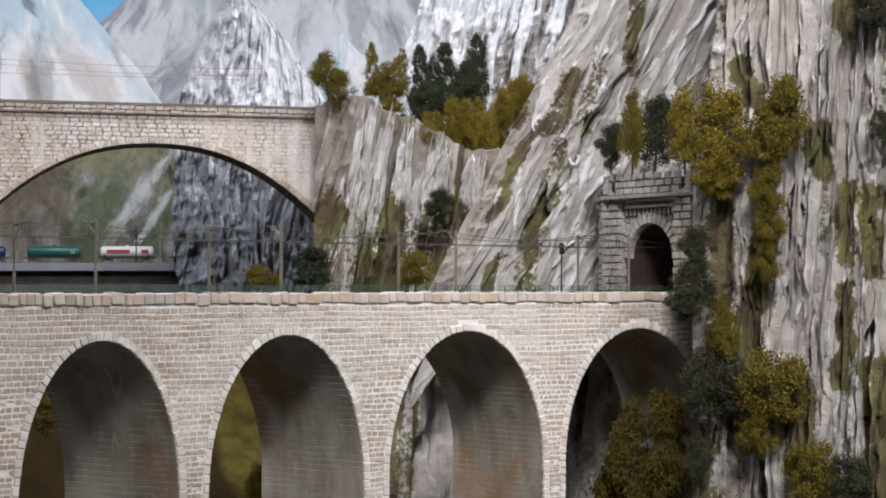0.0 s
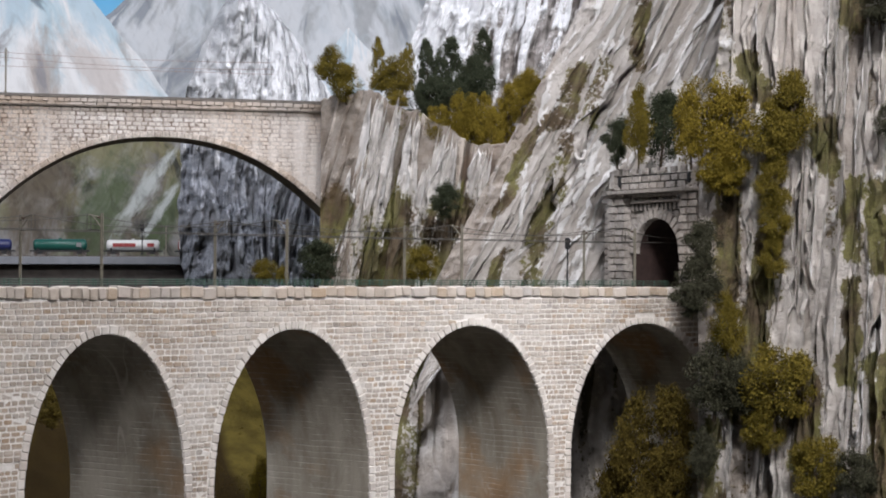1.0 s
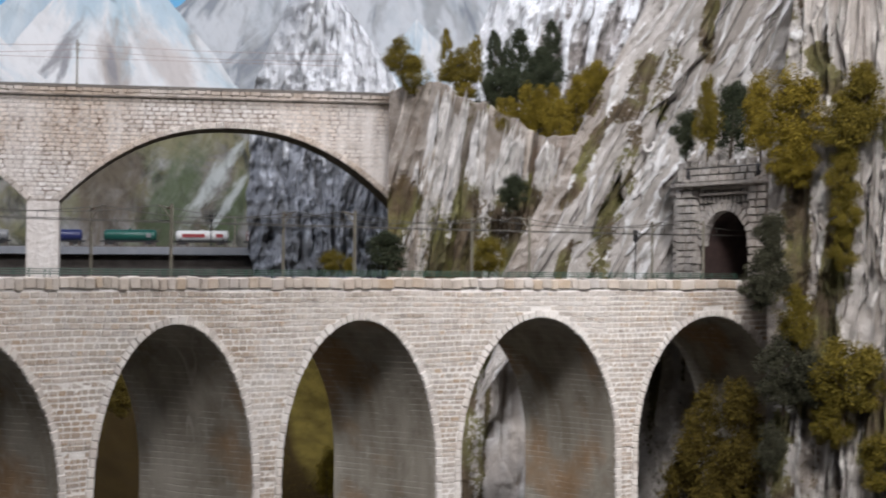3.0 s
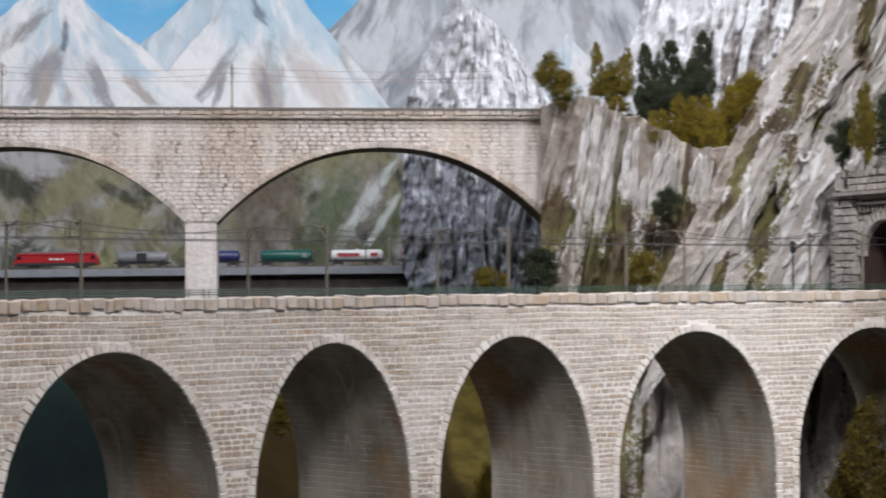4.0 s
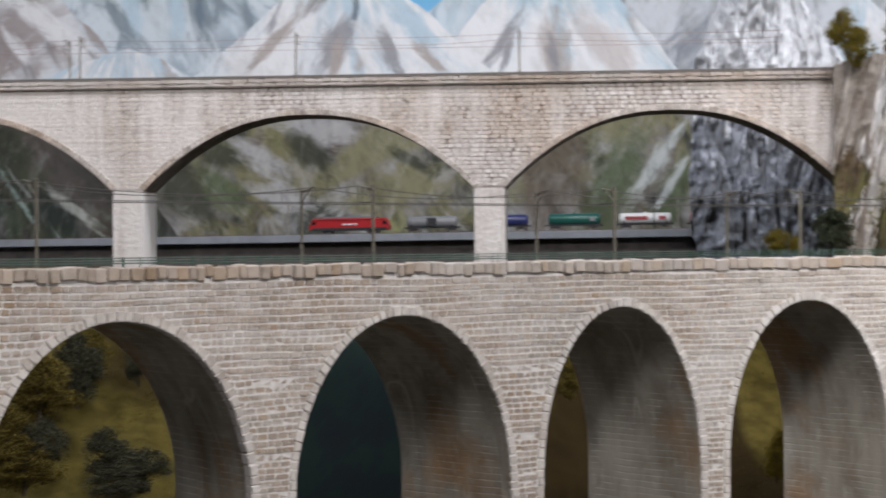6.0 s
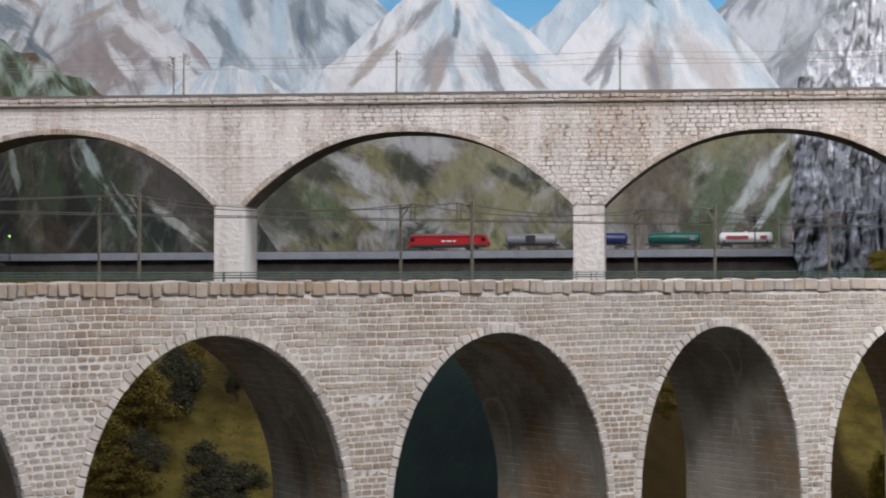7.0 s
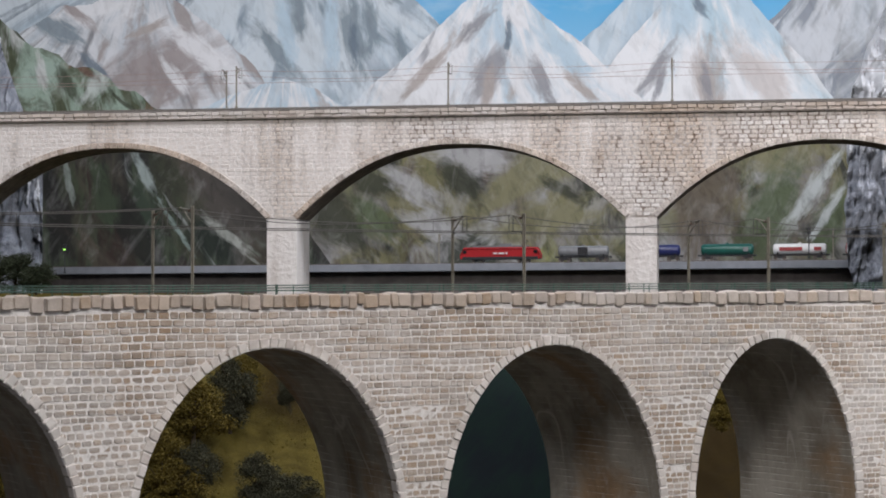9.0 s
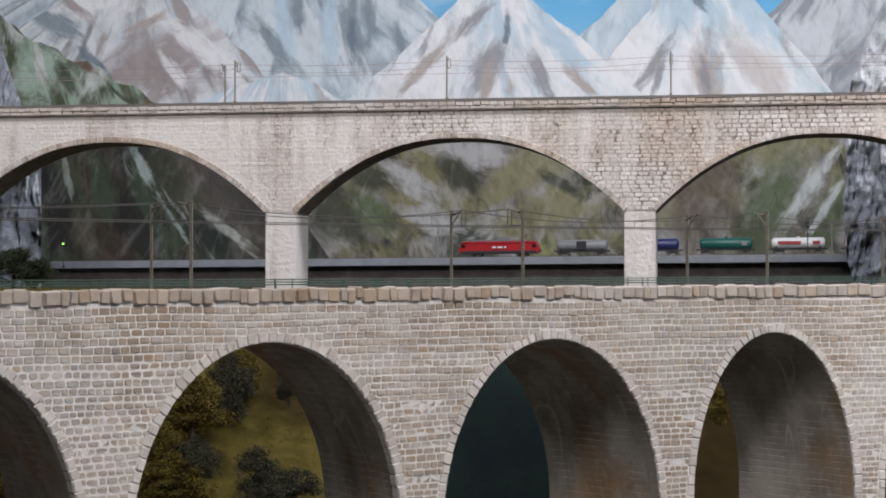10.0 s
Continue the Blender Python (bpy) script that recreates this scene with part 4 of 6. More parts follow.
m_pk_haze = peak_material("painted_hazy_peak", (0.64, 0.72, 0.77), (0.43, 0.57, 0.67), (0.36, 0.47, 0.55), (0.52, 0.62, 0.68), 9, 0.55, 0.06)
WHITE, COLD, GREY, TAN, DUSK, MAUVE = (0.84, 0.85, 0.86), (0.50, 0.64, 0.73), (0.30, 0.30, 0.32), (0.44, 0.39, 0.36), (0.16, 0.21, 0.26), (0.36, 0.31, 0.30)
SLATE, BLUSH = (0.23, 0.29, 0.33), (0.62, 0.58, 0.56)
m_pk_blue = peak_material("painted_blue_peak", (0.66, 0.73, 0.77), (0.40, 0.52, 0.60), (0.12, 0.17, 0.22), (0.36, 0.43, 0.49), 9, 0.55, 0.05, [dab(1, (-5.2, 12.5), *d) for d in (
    (SLATE, (-4.8, 9.6), (-4.6, 8.0), 0.030), (SLATE, (-3.1, 9.2), (-2.7, 6.8), 0.055), (DUSK, (-3.0, 8.6), (-2.85, 7.2), 0.020), (SLATE, (-2.5, 9.4), (-2.2, 7.4), 0.030), (SLATE, (-6.2, 8.5), (-4.5, 6.5), 0.040),
    (COLD, (-5.4, 9.3), (-4.9, 7.4), 0.035), (SLATE, (-1.5, 8.3), (-1.2, 7.0), 0.025), (COLD, (-3.7, 9.3), (-3.6, 7.0), 0.035))])
m_pk_white = peak_material("painted_white_peak", WHITE, COLD, (0.17, 0.18, 0.21), (0.47, 0.42, 0.39), 8, 0.60, 0.04)
m_pk_middle = peak_material("painted_middle_peak", WHITE, COLD, (0.20, 0.21, 0.24), TAN, 8, 0.60, 0.04, [dab(5, (1.75, 10.1), *d) for d in (
    (GREY, (1.5, 9.0), (0.4, 7.8), 0.030), (TAN, (0.4, 8.0), (-1.5, 6.0), 0.026), (WHITE, (0.9, 8.0), (-0.6, 6.0), 0.030), (GREY, (1.7, 7.5), (1.0, 5.9), 0.060), (TAN, (1.5, 7.0), (1.3, 5.9), 0.030),
    (DUSK, (2.1, 8.7), (2.02, 7.4), 0.014), (WHITE, (2.2, 7.6), (2.5, 5.9), 0.028), (GREY, (2.8, 7.4), (3.5, 5.9), 0.036), (COLD, (3.0, 8.4), (4.8, 6.6), 0.040), (TAN, (3.9, 6.9), (4.9, 6.0), 0.020))])
m_pk_east = peak_material("painted_east_peak", WHITE, (0.44, 0.61, 0.70), (0.20, 0.21, 0.24), TAN, 8, 0.60, 0.04, [dab(4, (8.37, 10.8), *d) for d in (
    (COLD, (8.0, 10.4), (7.4, 8.4), 0.10), (COLD, (9.0, 9.8), (10.4, 7.8), 0.07), (DUSK, (8.0, 9.3), (8.4, 8.7), 0.020), (BLUSH, (9.4, 7.6), (10.9, 5.9), 0.065), (WHITE, (8.0, 7.8), (7.4, 5.9), 0.040),
    (TAN, (8.35, 7.5), (8.6, 5.8), 0.060), (GREY, (8.35, 7.2), (8.5, 5.8), 0.025), (WHITE, (8.9, 7.7), (9.6, 5.9), 0.020), (GREY, (7.5, 7.9), (6.0, 5.9), 0.026), (GREY, (7.1, 7.0), (6.7, 5.9), 0.016), (WHITE, (7.0, 8.0), (5.4, 6.0), 0.030))])
m_pk_brown = peak_material("painted_brown_peak", (0.74, 0.76, 0.78), (0.50, 0.57, 0.62), (0.20, 0.20, 0.21), (0.38, 0.33, 0.31), 9, 0.56, 0.06, [dab(6, (-9.6, 9.6), *d) for d in (
    (MAUVE, (-10.6, 6.2), (-7.9, 7.5), 0.15), (WHITE, (-9.3, 8.6), (-6.2, 6.3), 0.045), (TAN, (-10.1, 7.9), (-8.9, 8.5), 0.022), (WHITE, (-12.2, 8.5), (-10.2, 9.1), 0.07), (DUSK, (-11.6, 7.4), (-10.6, 6.3), 0.03), (SLATE, (-13.4, 8.7), (-11.6, 7.7), 0.05), (MAUVE, (-12.4, 9.2), (-11.2, 8.2), 0.025), (WHITE, (-9.0, 7.2), (-8.3, 6.2), 0.025))])
m_pk_grey = peak_material("painted_grey_peak", (0.60, 0.63, 0.66), (0.40, 0.47, 0.52), (0.21, 0.24, 0.28), (0.37, 0.385, 0.40), 8, 0.53, 0.05)
m_pk_green = stroke_material("painted_green_hill", (0.17, 0.21, 0.15), [((0.08, 0.095, 0.05), 0.5, 6.0, 2.0, 0.45, 0.08), ((0.36, 0.47, 0.38), 0.1, 9.0, 2.5, 0.47, 0.08),
    ((0.20, 0.12, 0.08), 0.0, 7.0, 2.0, 0.56, 0.06), ((0.66, 0.68, 0.66), 0.2, 5.0, 3.0, 0.58, 0.07), ((0.05, 0.06, 0.035), 0.7, 10.0, 3.0, 0.54, 0.07)],
    [dab(9, (-16.5, 9.4), *d) for d in (((0.40, 0.52, 0.44), (-13.4, 6.2), (-12.3, 7.1), 0.07), ((0.60, 0.66, 0.62), (-11.4, 6.0), (-10.9, 6.8), 0.04), ((0.07, 0.08, 0.04), (-13.3, 8.1), (-11.6, 7.1), 0.04), ((0.18, 0.11, 0.08), (-11.9, 7.2), (-11.1, 6.6), 0.018), ((0.66, 0.68, 0.66), (-12.9, 7.2), (-12.7, 6.2), 0.022), ((0.06, 0.075, 0.045), (-12.2, 6.8), (-11.8, 6.0), 0.03))])
m_pk_dark = stroke_material("painted_dark_gorge", (0.017, 0.020, 0.016), [((0.048, 0.063, 0.033), 0.05, 6.0, 4.0, 0.46, 0.08), ((0.033, 0.018, 0.014), -0.05, 5.0, 3.0, 0.50, 0.08),
    ((0.078, 0.102, 0.066), 0.1, 9.0, 5.0, 0.54, 0.08), ((0.006, 0.008, 0.006), 0.0, 7.0, 4.0, 0.51, 0.07), ((0.09, 0.075, 0.055), 0.6, 3.0, 3.0, 0.54, 0.10), ((0.22, 0.27, 0.22), 0.5, 5.0, 5.0, 0.57, 0.08), ((0.40, 0.43, 0.42), 0.55, 8.0, 7.0, 0.61, 0.06)], GORGE_DABS)
painted_mountain((14.0, 11.2), 5.0, 24.0, 4.5, m_pk_grey, 1)
painted_mountain((-5.2, 12.5), -22.0, 2.8, 5.2, m_pk_blue, 2, shoulder=1.2)
painted_mountain((6.6, 10.0), 1.0, 15.5, 4.5, m_pk_haze, 3)
painted_mountain((18.2, 12.2), 10.0, 32.0, 5.0, m_pk_grey, 4)
painted_mountain((8.37, 10.8), 3.67, 13.3, 5.0, m_pk_east, 5, 0.015)
painted_mountain((1.75, 10.1), -4.4, 7.8, 4.9, m_pk_middle, 6, 0.015, shoulder=0.95)
painted_mountain((-9.6, 9.6), -18.0, -5.0, 5.4, m_pk_brown, 7, 0.03, shoulder=1.5)
painted_mountain((18.1, 8.3), 15.4, 21.8, 4.5, m_pk_white, 12)
painted_mountain((-5.2, 6.7), -8.9, -2.6, 5.3, m_pk_white, 8, shoulder=1.4)
painted_mountain((-16.5, 9.4), -34.0, -8.0, 5.0, m_pk_green, 9, 0.045)
painted_mountain((2.0, 5.2), -34.0, 38.0, 4.4, m_valley, 10)
painted_mountain((-9.5, 5.0), -24.0, -2.6, -1.0, m_pk_dark, 11, shoulder=2.2)



# ---- low wall of the backdrop: painted teal lake, its shade put into the colour ----
m_lake = paint_material("shaded_lake_paint", [(0.002, 0.005, 0.008), (0.003, 0.011, 0.015), (0.004, 0.022, 0.016), (0.006, 0.016, 0.024)], 2.0, 0.3)
bm = bmesh.new()
box(bm, 7.2, 0.01, 1.3, (0.2, 0.10, -0.66))
part("painted_lake", bm, m_lake, backdrop)


# ---- hillside under the bridges ----
def hillside():
    nu, nv = 320, 120
    az = np.linspace(-24, 24, nu)[:, None] * np.ones((1, nv))
    d = np.ones((nu, 1)) * np.linspace(2.45, 4.3, nv)[None, :]
    gap = np.exp(-((az - 2.4) / 3.6) ** 6)
    z = -0.78 + 0.46 * (d - 2.2) - 0.9 * gap + 0.03 * fbm(az * 0.35, d * 3, 0.5, 61, 4)
    z = z + np.where(az > 5, -0.02 * np.clip(az - 5, 0, 4), 0)
    z = np.maximum(z - 0.5 * np.clip((az - 17.8) / 1.5, 0, 1), -1.2)
    z = np.minimum(z, -0.012)
    a = np.radians(az)
    pts = np.stack([d * np.sin(a), d * np.cos(a), EYE + z], 2)
    pts = np.pad(pts, ((1, 1), (1, 1), (0, 0)), "edge")
    for rim in (pts[0], pts[-1], pts[:, 0], pts[:, -1]):
        rim[:, 2] = EYE - 1.24
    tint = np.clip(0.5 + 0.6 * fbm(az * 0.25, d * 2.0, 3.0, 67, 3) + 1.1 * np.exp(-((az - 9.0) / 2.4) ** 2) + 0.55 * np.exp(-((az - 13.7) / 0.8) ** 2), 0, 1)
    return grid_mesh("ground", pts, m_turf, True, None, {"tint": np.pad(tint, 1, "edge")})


n = Nodes("scattered_turf")
geo = n.add("ShaderNodeNewGeometry", "Position")
t1 = n.noise(geo, 320, 4, 0.65)
t2 = n.noise(geo, 22, 5, 0.6)
col = n.mix(n.ramp(t2, [(0.38, 0.0), (0.62, 1.0)]), (0.058, 0.044, 0.011), (0.105, 0.082, 0.020))
col = n.mix(n.ramp(t1, [(0.45, 0.0), (0.72, 0.7)]), col, (0.055, 0.05, 0.016))
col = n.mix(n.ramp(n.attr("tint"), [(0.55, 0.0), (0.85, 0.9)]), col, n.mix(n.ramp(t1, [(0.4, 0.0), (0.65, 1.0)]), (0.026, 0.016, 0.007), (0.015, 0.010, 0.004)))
m_turf = n.finish(col, 0.95, t1, 0.9, 0.004, Specular_IOR_Level=0.05)
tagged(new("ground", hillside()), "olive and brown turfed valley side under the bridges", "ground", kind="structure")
rock_sheet("gorge_rock", (18.9, 23.6), lambda u, v, a, z: 3.34 - 0.030 * (a - 19) + 0.26 * v, -0.95, -0.03, 1.5, 0.013, 40, 51, m_brightened_rock,
           "pale and mossy rock under the viaduct, brightened in its colour", moss=lambda a, z, f, s: 0.62 - 0.5 * np.clip((a - 20.6 - 1.5 * (z + 0.2)) / 0.25, 0, 1) + 0.2 * fbm(a * 3, z * 9, 1.0, 54, 3), nu=220, nv=260, crumple=0.006, columns=0.4)
# this half carries the gorge's shade in its rock colour
rock_sheet("gorge_rock", (23.0, 31), lambda u, v, a, z: 3.24 - 0.025 * (a - 23) + 0.10 * v, -0.95, -0.03, 1.0, 0.014, 45, 52, m_gorge_shaded,
           "brown rock by the cliff under the viaduct, shade in its colour", moss=moss_bands(55, 0.05, 0.8, 1.5, 1.2), nu=220, nv=240)

# ---- stones of the near viaduct ----
RING = 0.0112


def near_spans(z, h):
    """Stretches of wall at this height, outside the arch rings."""
    out, lo = [], -0.30
    for c, hw, crown, rise in ARCHES:
        top = rail_level(c) - crown + RING
        if z >= top:
            continue
        k = (top - (z + h / 2)) / (rise + RING)
        half = (hw + RING) * (math.sqrt(max(0.0, 1 - (1 - k) ** 2)) if 0 < k < 1 else (1.0 if k >= 1 else 0.12))
        if c - half > lo:
            out.append((lo, c - half))
        lo = c + half
    out.append((lo, 1.88))
    return out


def near_place(s, z, out):
    p = arc(s, z + rail_level(s) - rail_level(0.8) + 0.0012 * math.sin(s * 23) * math.sin(s * 7.3 + z * 40), out)
    return Matrix.Translation(p) @ arc_turn(s)


def voussoirs():
    rnd = random.Random(77)
    shapes = [stone_mesh("voussoir", 300 + i, 1, 1, 1, 0.10, m_ring, 0.16, 0.08) for i in range(6)]
    jv, jf, jr, count = [], [], [], 0
    order = [1, 2, 0, 3, 4, 5, 6]
    for index in order:
        c, hw, crown, rise = ARCHES[index]
        zs = rail_level(c) - crown - rise
        path = []
        for i in range(181):
            a = math.pi * i / 180
            path.append((c - hw * math.cos(a), zs + rise * math.sin(a), a))
        low = FOOT + 0.2
        pts = [(c - hw, low, 0.0)] + path + [(c + hw, low, math.pi)]
        cum = [0.0]
        for p, q in zip(pts, pts[1:]):
            cum.append(cum[-1] + math.hypot(q[0] - p[0], q[1] - p[1]))
        d = 0.0
        while d < cum[-1] - 0.006:
            w = rnd.uniform(0.0090, 0.0138)
            mid = d + w / 2
            k = max(i for i in range(len(cum) - 1) if cum[i] <= mid)
            f = (mid - cum[k]) / (cum[k + 1] - cum[k])
            s = pts[k][0] + f * (pts[k + 1][0] - pts[k][0])
            z = pts[k][1] + f * (pts[k + 1][1] - pts[k][1])
            tx, tz = pts[k + 1][0] - pts[k][0], pts[k + 1][1] - pts[k][1]
            ang = math.atan2(tz, tx)
            ring = RING * rnd.uniform(0.84, 1.20)
            nx, nz = -math.sin(ang), math.cos(ang)
            m = Matrix.Translation(arc(s + nx * ring * 0.47, z + nz * ring * 0.47, -0.0019 + rnd.uniform(-0.0007, 0.0007))) @ arc_turn(s) @ Matrix.Rotation(-ang + rnd.uniform(-.05, .05), 4, "Y") @ Matrix.Diagonal((w * 0.97, 0.014, ring, 1))
            me = shapes[rnd.randrange(6)]
            if count < 300 and -0.28 < s < 1.0 and z > -0.34:
                child("voussoir", me, near_viaduct).matrix_basis = m
                count += 1
            else:
                mm, base = np.array(m), len(jv)
                v = np.array([p.co[:] for p in me.vertices])
                jv += (v @ mm[:3, :3].T + mm[:3, 3]).tolist()
                jf += [tuple(base + q for q in p.vertices) for p in me.polygons]
                jr += [0.0] * (len(v) // 3) + [1.0] * (2 * len(v) // 3)
            d += w
    child("arch_ring", joined_stones("arch_ring", jv, jf, jr, m_ring_joined), near_viaduct, kind="stuff")


m_ring_joined = stone_material("arch_ring_stone_far", RING_STONE, (0.80, 0.78, 0.75), 0.5, per="island", smear=0.7, warm=0.2)


def coping():
    rnd = random.Random(5)
    shapes = [stone_mesh("coping_stone", 400 + i, 1, 1, 1, 0.09, m_coping, 0.16, 0.10) for i in range(8)]
    s = -0.30
    while s < 1.84:
        far = min(1.0, max(0.0, (s - 0.55) / 0.5))
        w = rnd.choice((0.0095, 0.0115, 0.013, 0.0145, 0.018)) * rnd.uniform(0.9, 1.1) * (1 + 0.9 * far * rnd.random())
        h = 0.0150 * rnd.uniform(0.84 + 0.10 * far, 1.14 - 0.06 * far)
        m = Matrix.Translation(arc(s + w / 2, rail_level(s) - h / 2 - 0.0008 + rnd.uniform(-.0016, .0008), -0.0046 + (1 - 0.6 * far) * rnd.uniform(-0.0014, 0.0014))) @ arc_turn(s) @ Matrix.Rotation((1 - 0.5 * far) * rnd.uniform(-.06, .06), 4, "Y") @ Matrix.Diagonal((w * (0.97 + 0.02 * far), 0.022, h, 1))
        child("coping_stone", shapes[rnd.randrange(8)], near_viaduct).matrix_basis = m
        s += w


# ---- stones of the old bridge ----
REAR_RING = 0.0125


def rear_spans(z, h):
    out, lo = [], -1.85
    for c, hw in REAR_ARCHES:
        crown = REAR_CROWN + REAR_RING
        spring = REAR_SPRING
        if z - h / 2 >= crown:
            continue
        k = (crown - (z + h / 2)) / (REAR_CROWN - spring)
        half = hw + 0.001 if k >= 1 else (hw + REAR_RING * 0.8) * max(0.02, k) ** (1 / 2.25)
        if k >= 1:
            half = hw
        out.append((lo, c - half))
        lo = c + half
    out.append((lo, 0.598))
    return [(a, b) for a, b in out if b - a > 0.004]


def rear_place(u, z, out):
    return Matrix.Translation((u, out, z))


def rear_trim():
    rnd = random.Random(15)
    ring_shapes = [stone_mesh("voussoir", 500 + i, 1, 1, 1, 0.06, m_rear_ring, 0.15) for i in range(6)]
    for c, hw in REAR_ARCHES:
        k = 46
        for i in range(k):
            q0, q1 = -1 + 2 * i / k, -1 + 2 * (i + 1) / k
            a = (c + q0 * hw, rear_under(c + q0 * hw * 0.9999))
            b = (c + q1 * hw, rear_under(c + q1 * hw * 0.9999))
            if b[0] < -1.62:
                continue
            ang = math.atan2(b[1] - a[1], b[0] - a[0])
            w = math.hypot(b[0] - a[0], b[1] - a[1])
            mx, mz = (a[0] + b[0]) / 2 - math.sin(ang) * REAR_RING / 2, (a[1] + b[1]) / 2 + math.cos(ang) * REAR_RING / 2
            m = Matrix.Translation((mx, -0.0028, mz)) @ Matrix.Rotation(-ang, 4, "Y") @ Matrix.Diagonal((w * 0.97, 0.012, REAR_RING, 1))
            child("voussoir", ring_shapes[rnd.randrange(6)], rear_bridge).matrix_basis = m
    cap_shapes = [stone_mesh("coping_stone", 520 + i, 1, 1, 1, 0.05, m_rear_coping, tilt=0.015) for i in range(6)]
    for zc, h, lip, short, wide in ((0.0108, 0.0082, -0.0052, 0.010, 0.022), (0.0033, 0.0066, -0.0040, 0.012, 0.030)):
        u = -1.72
        while u < 0.575:
            w = rnd.uniform(short, wide)
            m = Matrix.Translation((u + w / 2, lip + rnd.uniform(-.0009, .0009), REAR_TOP + zc + rnd.uniform(-.0006, .0006))) @ Matrix.Rotation(rnd.uniform(-.03, .03), 4, "Y") @ Matrix.Diagonal((w * 0.985, 0.03, h * rnd.uniform(0.9, 1.02), 1))
            child("coping_stone", cap_shapes[rnd.randrange(6)], rear_bridge).matrix_basis = m
            u += w
    # dark strip added where the coping's shadow falls on the wall
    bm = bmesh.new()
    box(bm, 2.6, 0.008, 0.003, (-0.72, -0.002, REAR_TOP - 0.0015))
    part("drip_course", bm, m_rear_shade, rear_bridge, "dark strip for the shadow under the coping")
    bm = bmesh.new()
    box(bm, 2.9, REAR_W + 0.01, 0.006, (-0.86, REAR_W / 2 + 0.004, REAR_TOP + 0.0185))
    part("track_bed", bm, m_ballast, rear_bridge, "grey ballasted deck")


m_rear_ring = stone_material("old_bridge_ring", [(0.58, 0.52, 0.46), (0.68, 0.63, 0.58), (0.46, 0.40, 0.35), (0.64, 0.58, 0.53)], (0.74, 0.70, 0.66), 0.45, pits=0.4)
m_rear_single = stone_material("old_bridge_stone_near", [(0.68, 0.63, 0.58), (0.74, 0.70, 0.66), (0.62, 0.56, 0.51), (0.76, 0.73, 0.70)], (0.78, 0.74, 0.70), 0.5, wash=0.8, pits=0.3, smear=0.25, lime=(0.70, 0.655, 0.615))

# ---- the layout's own base ----
m_base = plain_material("black_painted_board", (0.03, 0.03, 0.032), 0.6, vary=0.15, scale=12)
bm = bmesh.new()
box(bm, 8.4, 4.9, EYE - 1.24, (0.9, 3.85, (EYE - 1.24) / 2 + 0.001), 0.01)
tagged(part("layout_base", bm, m_base), "black painted board base of the model layout", "layout base", kind="structure")
bm = bmesh.new()
box(bm, 8.4, 0.03, 0.16, (0.9, 1.37, EYE - 1.16), 0.004)
tagged(part("layout_fascia", bm, m_base), "black painted front board of the layout", "layout base", kind="structure")

# ---- trees and bushes ----
m_olive = leaf_material("olive_foam_leaf", [(0.035, 0.030, 0.006), (0.085, 0.068, 0.011), (0.14, 0.11, 0.018), (0.20, 0.155, 0.028)])
m_yellow = leaf_material("yellow_foam_leaf", [(0.05, 0.038, 0.006), (0.12, 0.09, 0.012), (0.19, 0.145, 0.02), (0.27, 0.205, 0.032)])
m_dark_leaf = leaf_material("dark_foam_leaf", [(0.010, 0.013, 0.008), (0.023, 0.030, 0.017), (0.041, 0.050, 0.029), (0.066, 0.077, 0.046)])
m_grey_leaf = leaf_material("greyed_foam_leaf", [(0.013, 0.0135, 0.008), (0.029, 0.030, 0.018), (0.050, 0.050, 0.031), (0.077, 0.076, 0.050)])
m_brown_leaf = leaf_material("brown_foam_leaf", [(0.030, 0.023, 0.006), (0.066, 0.049, 0.011), (0.112, 0.083, 0.018), (0.17, 0.13, 0.030)])
m_bark = plain_material("twig_bark", (0.09, 0.065, 0.04), 0.9, vary=0.3, scale=300)


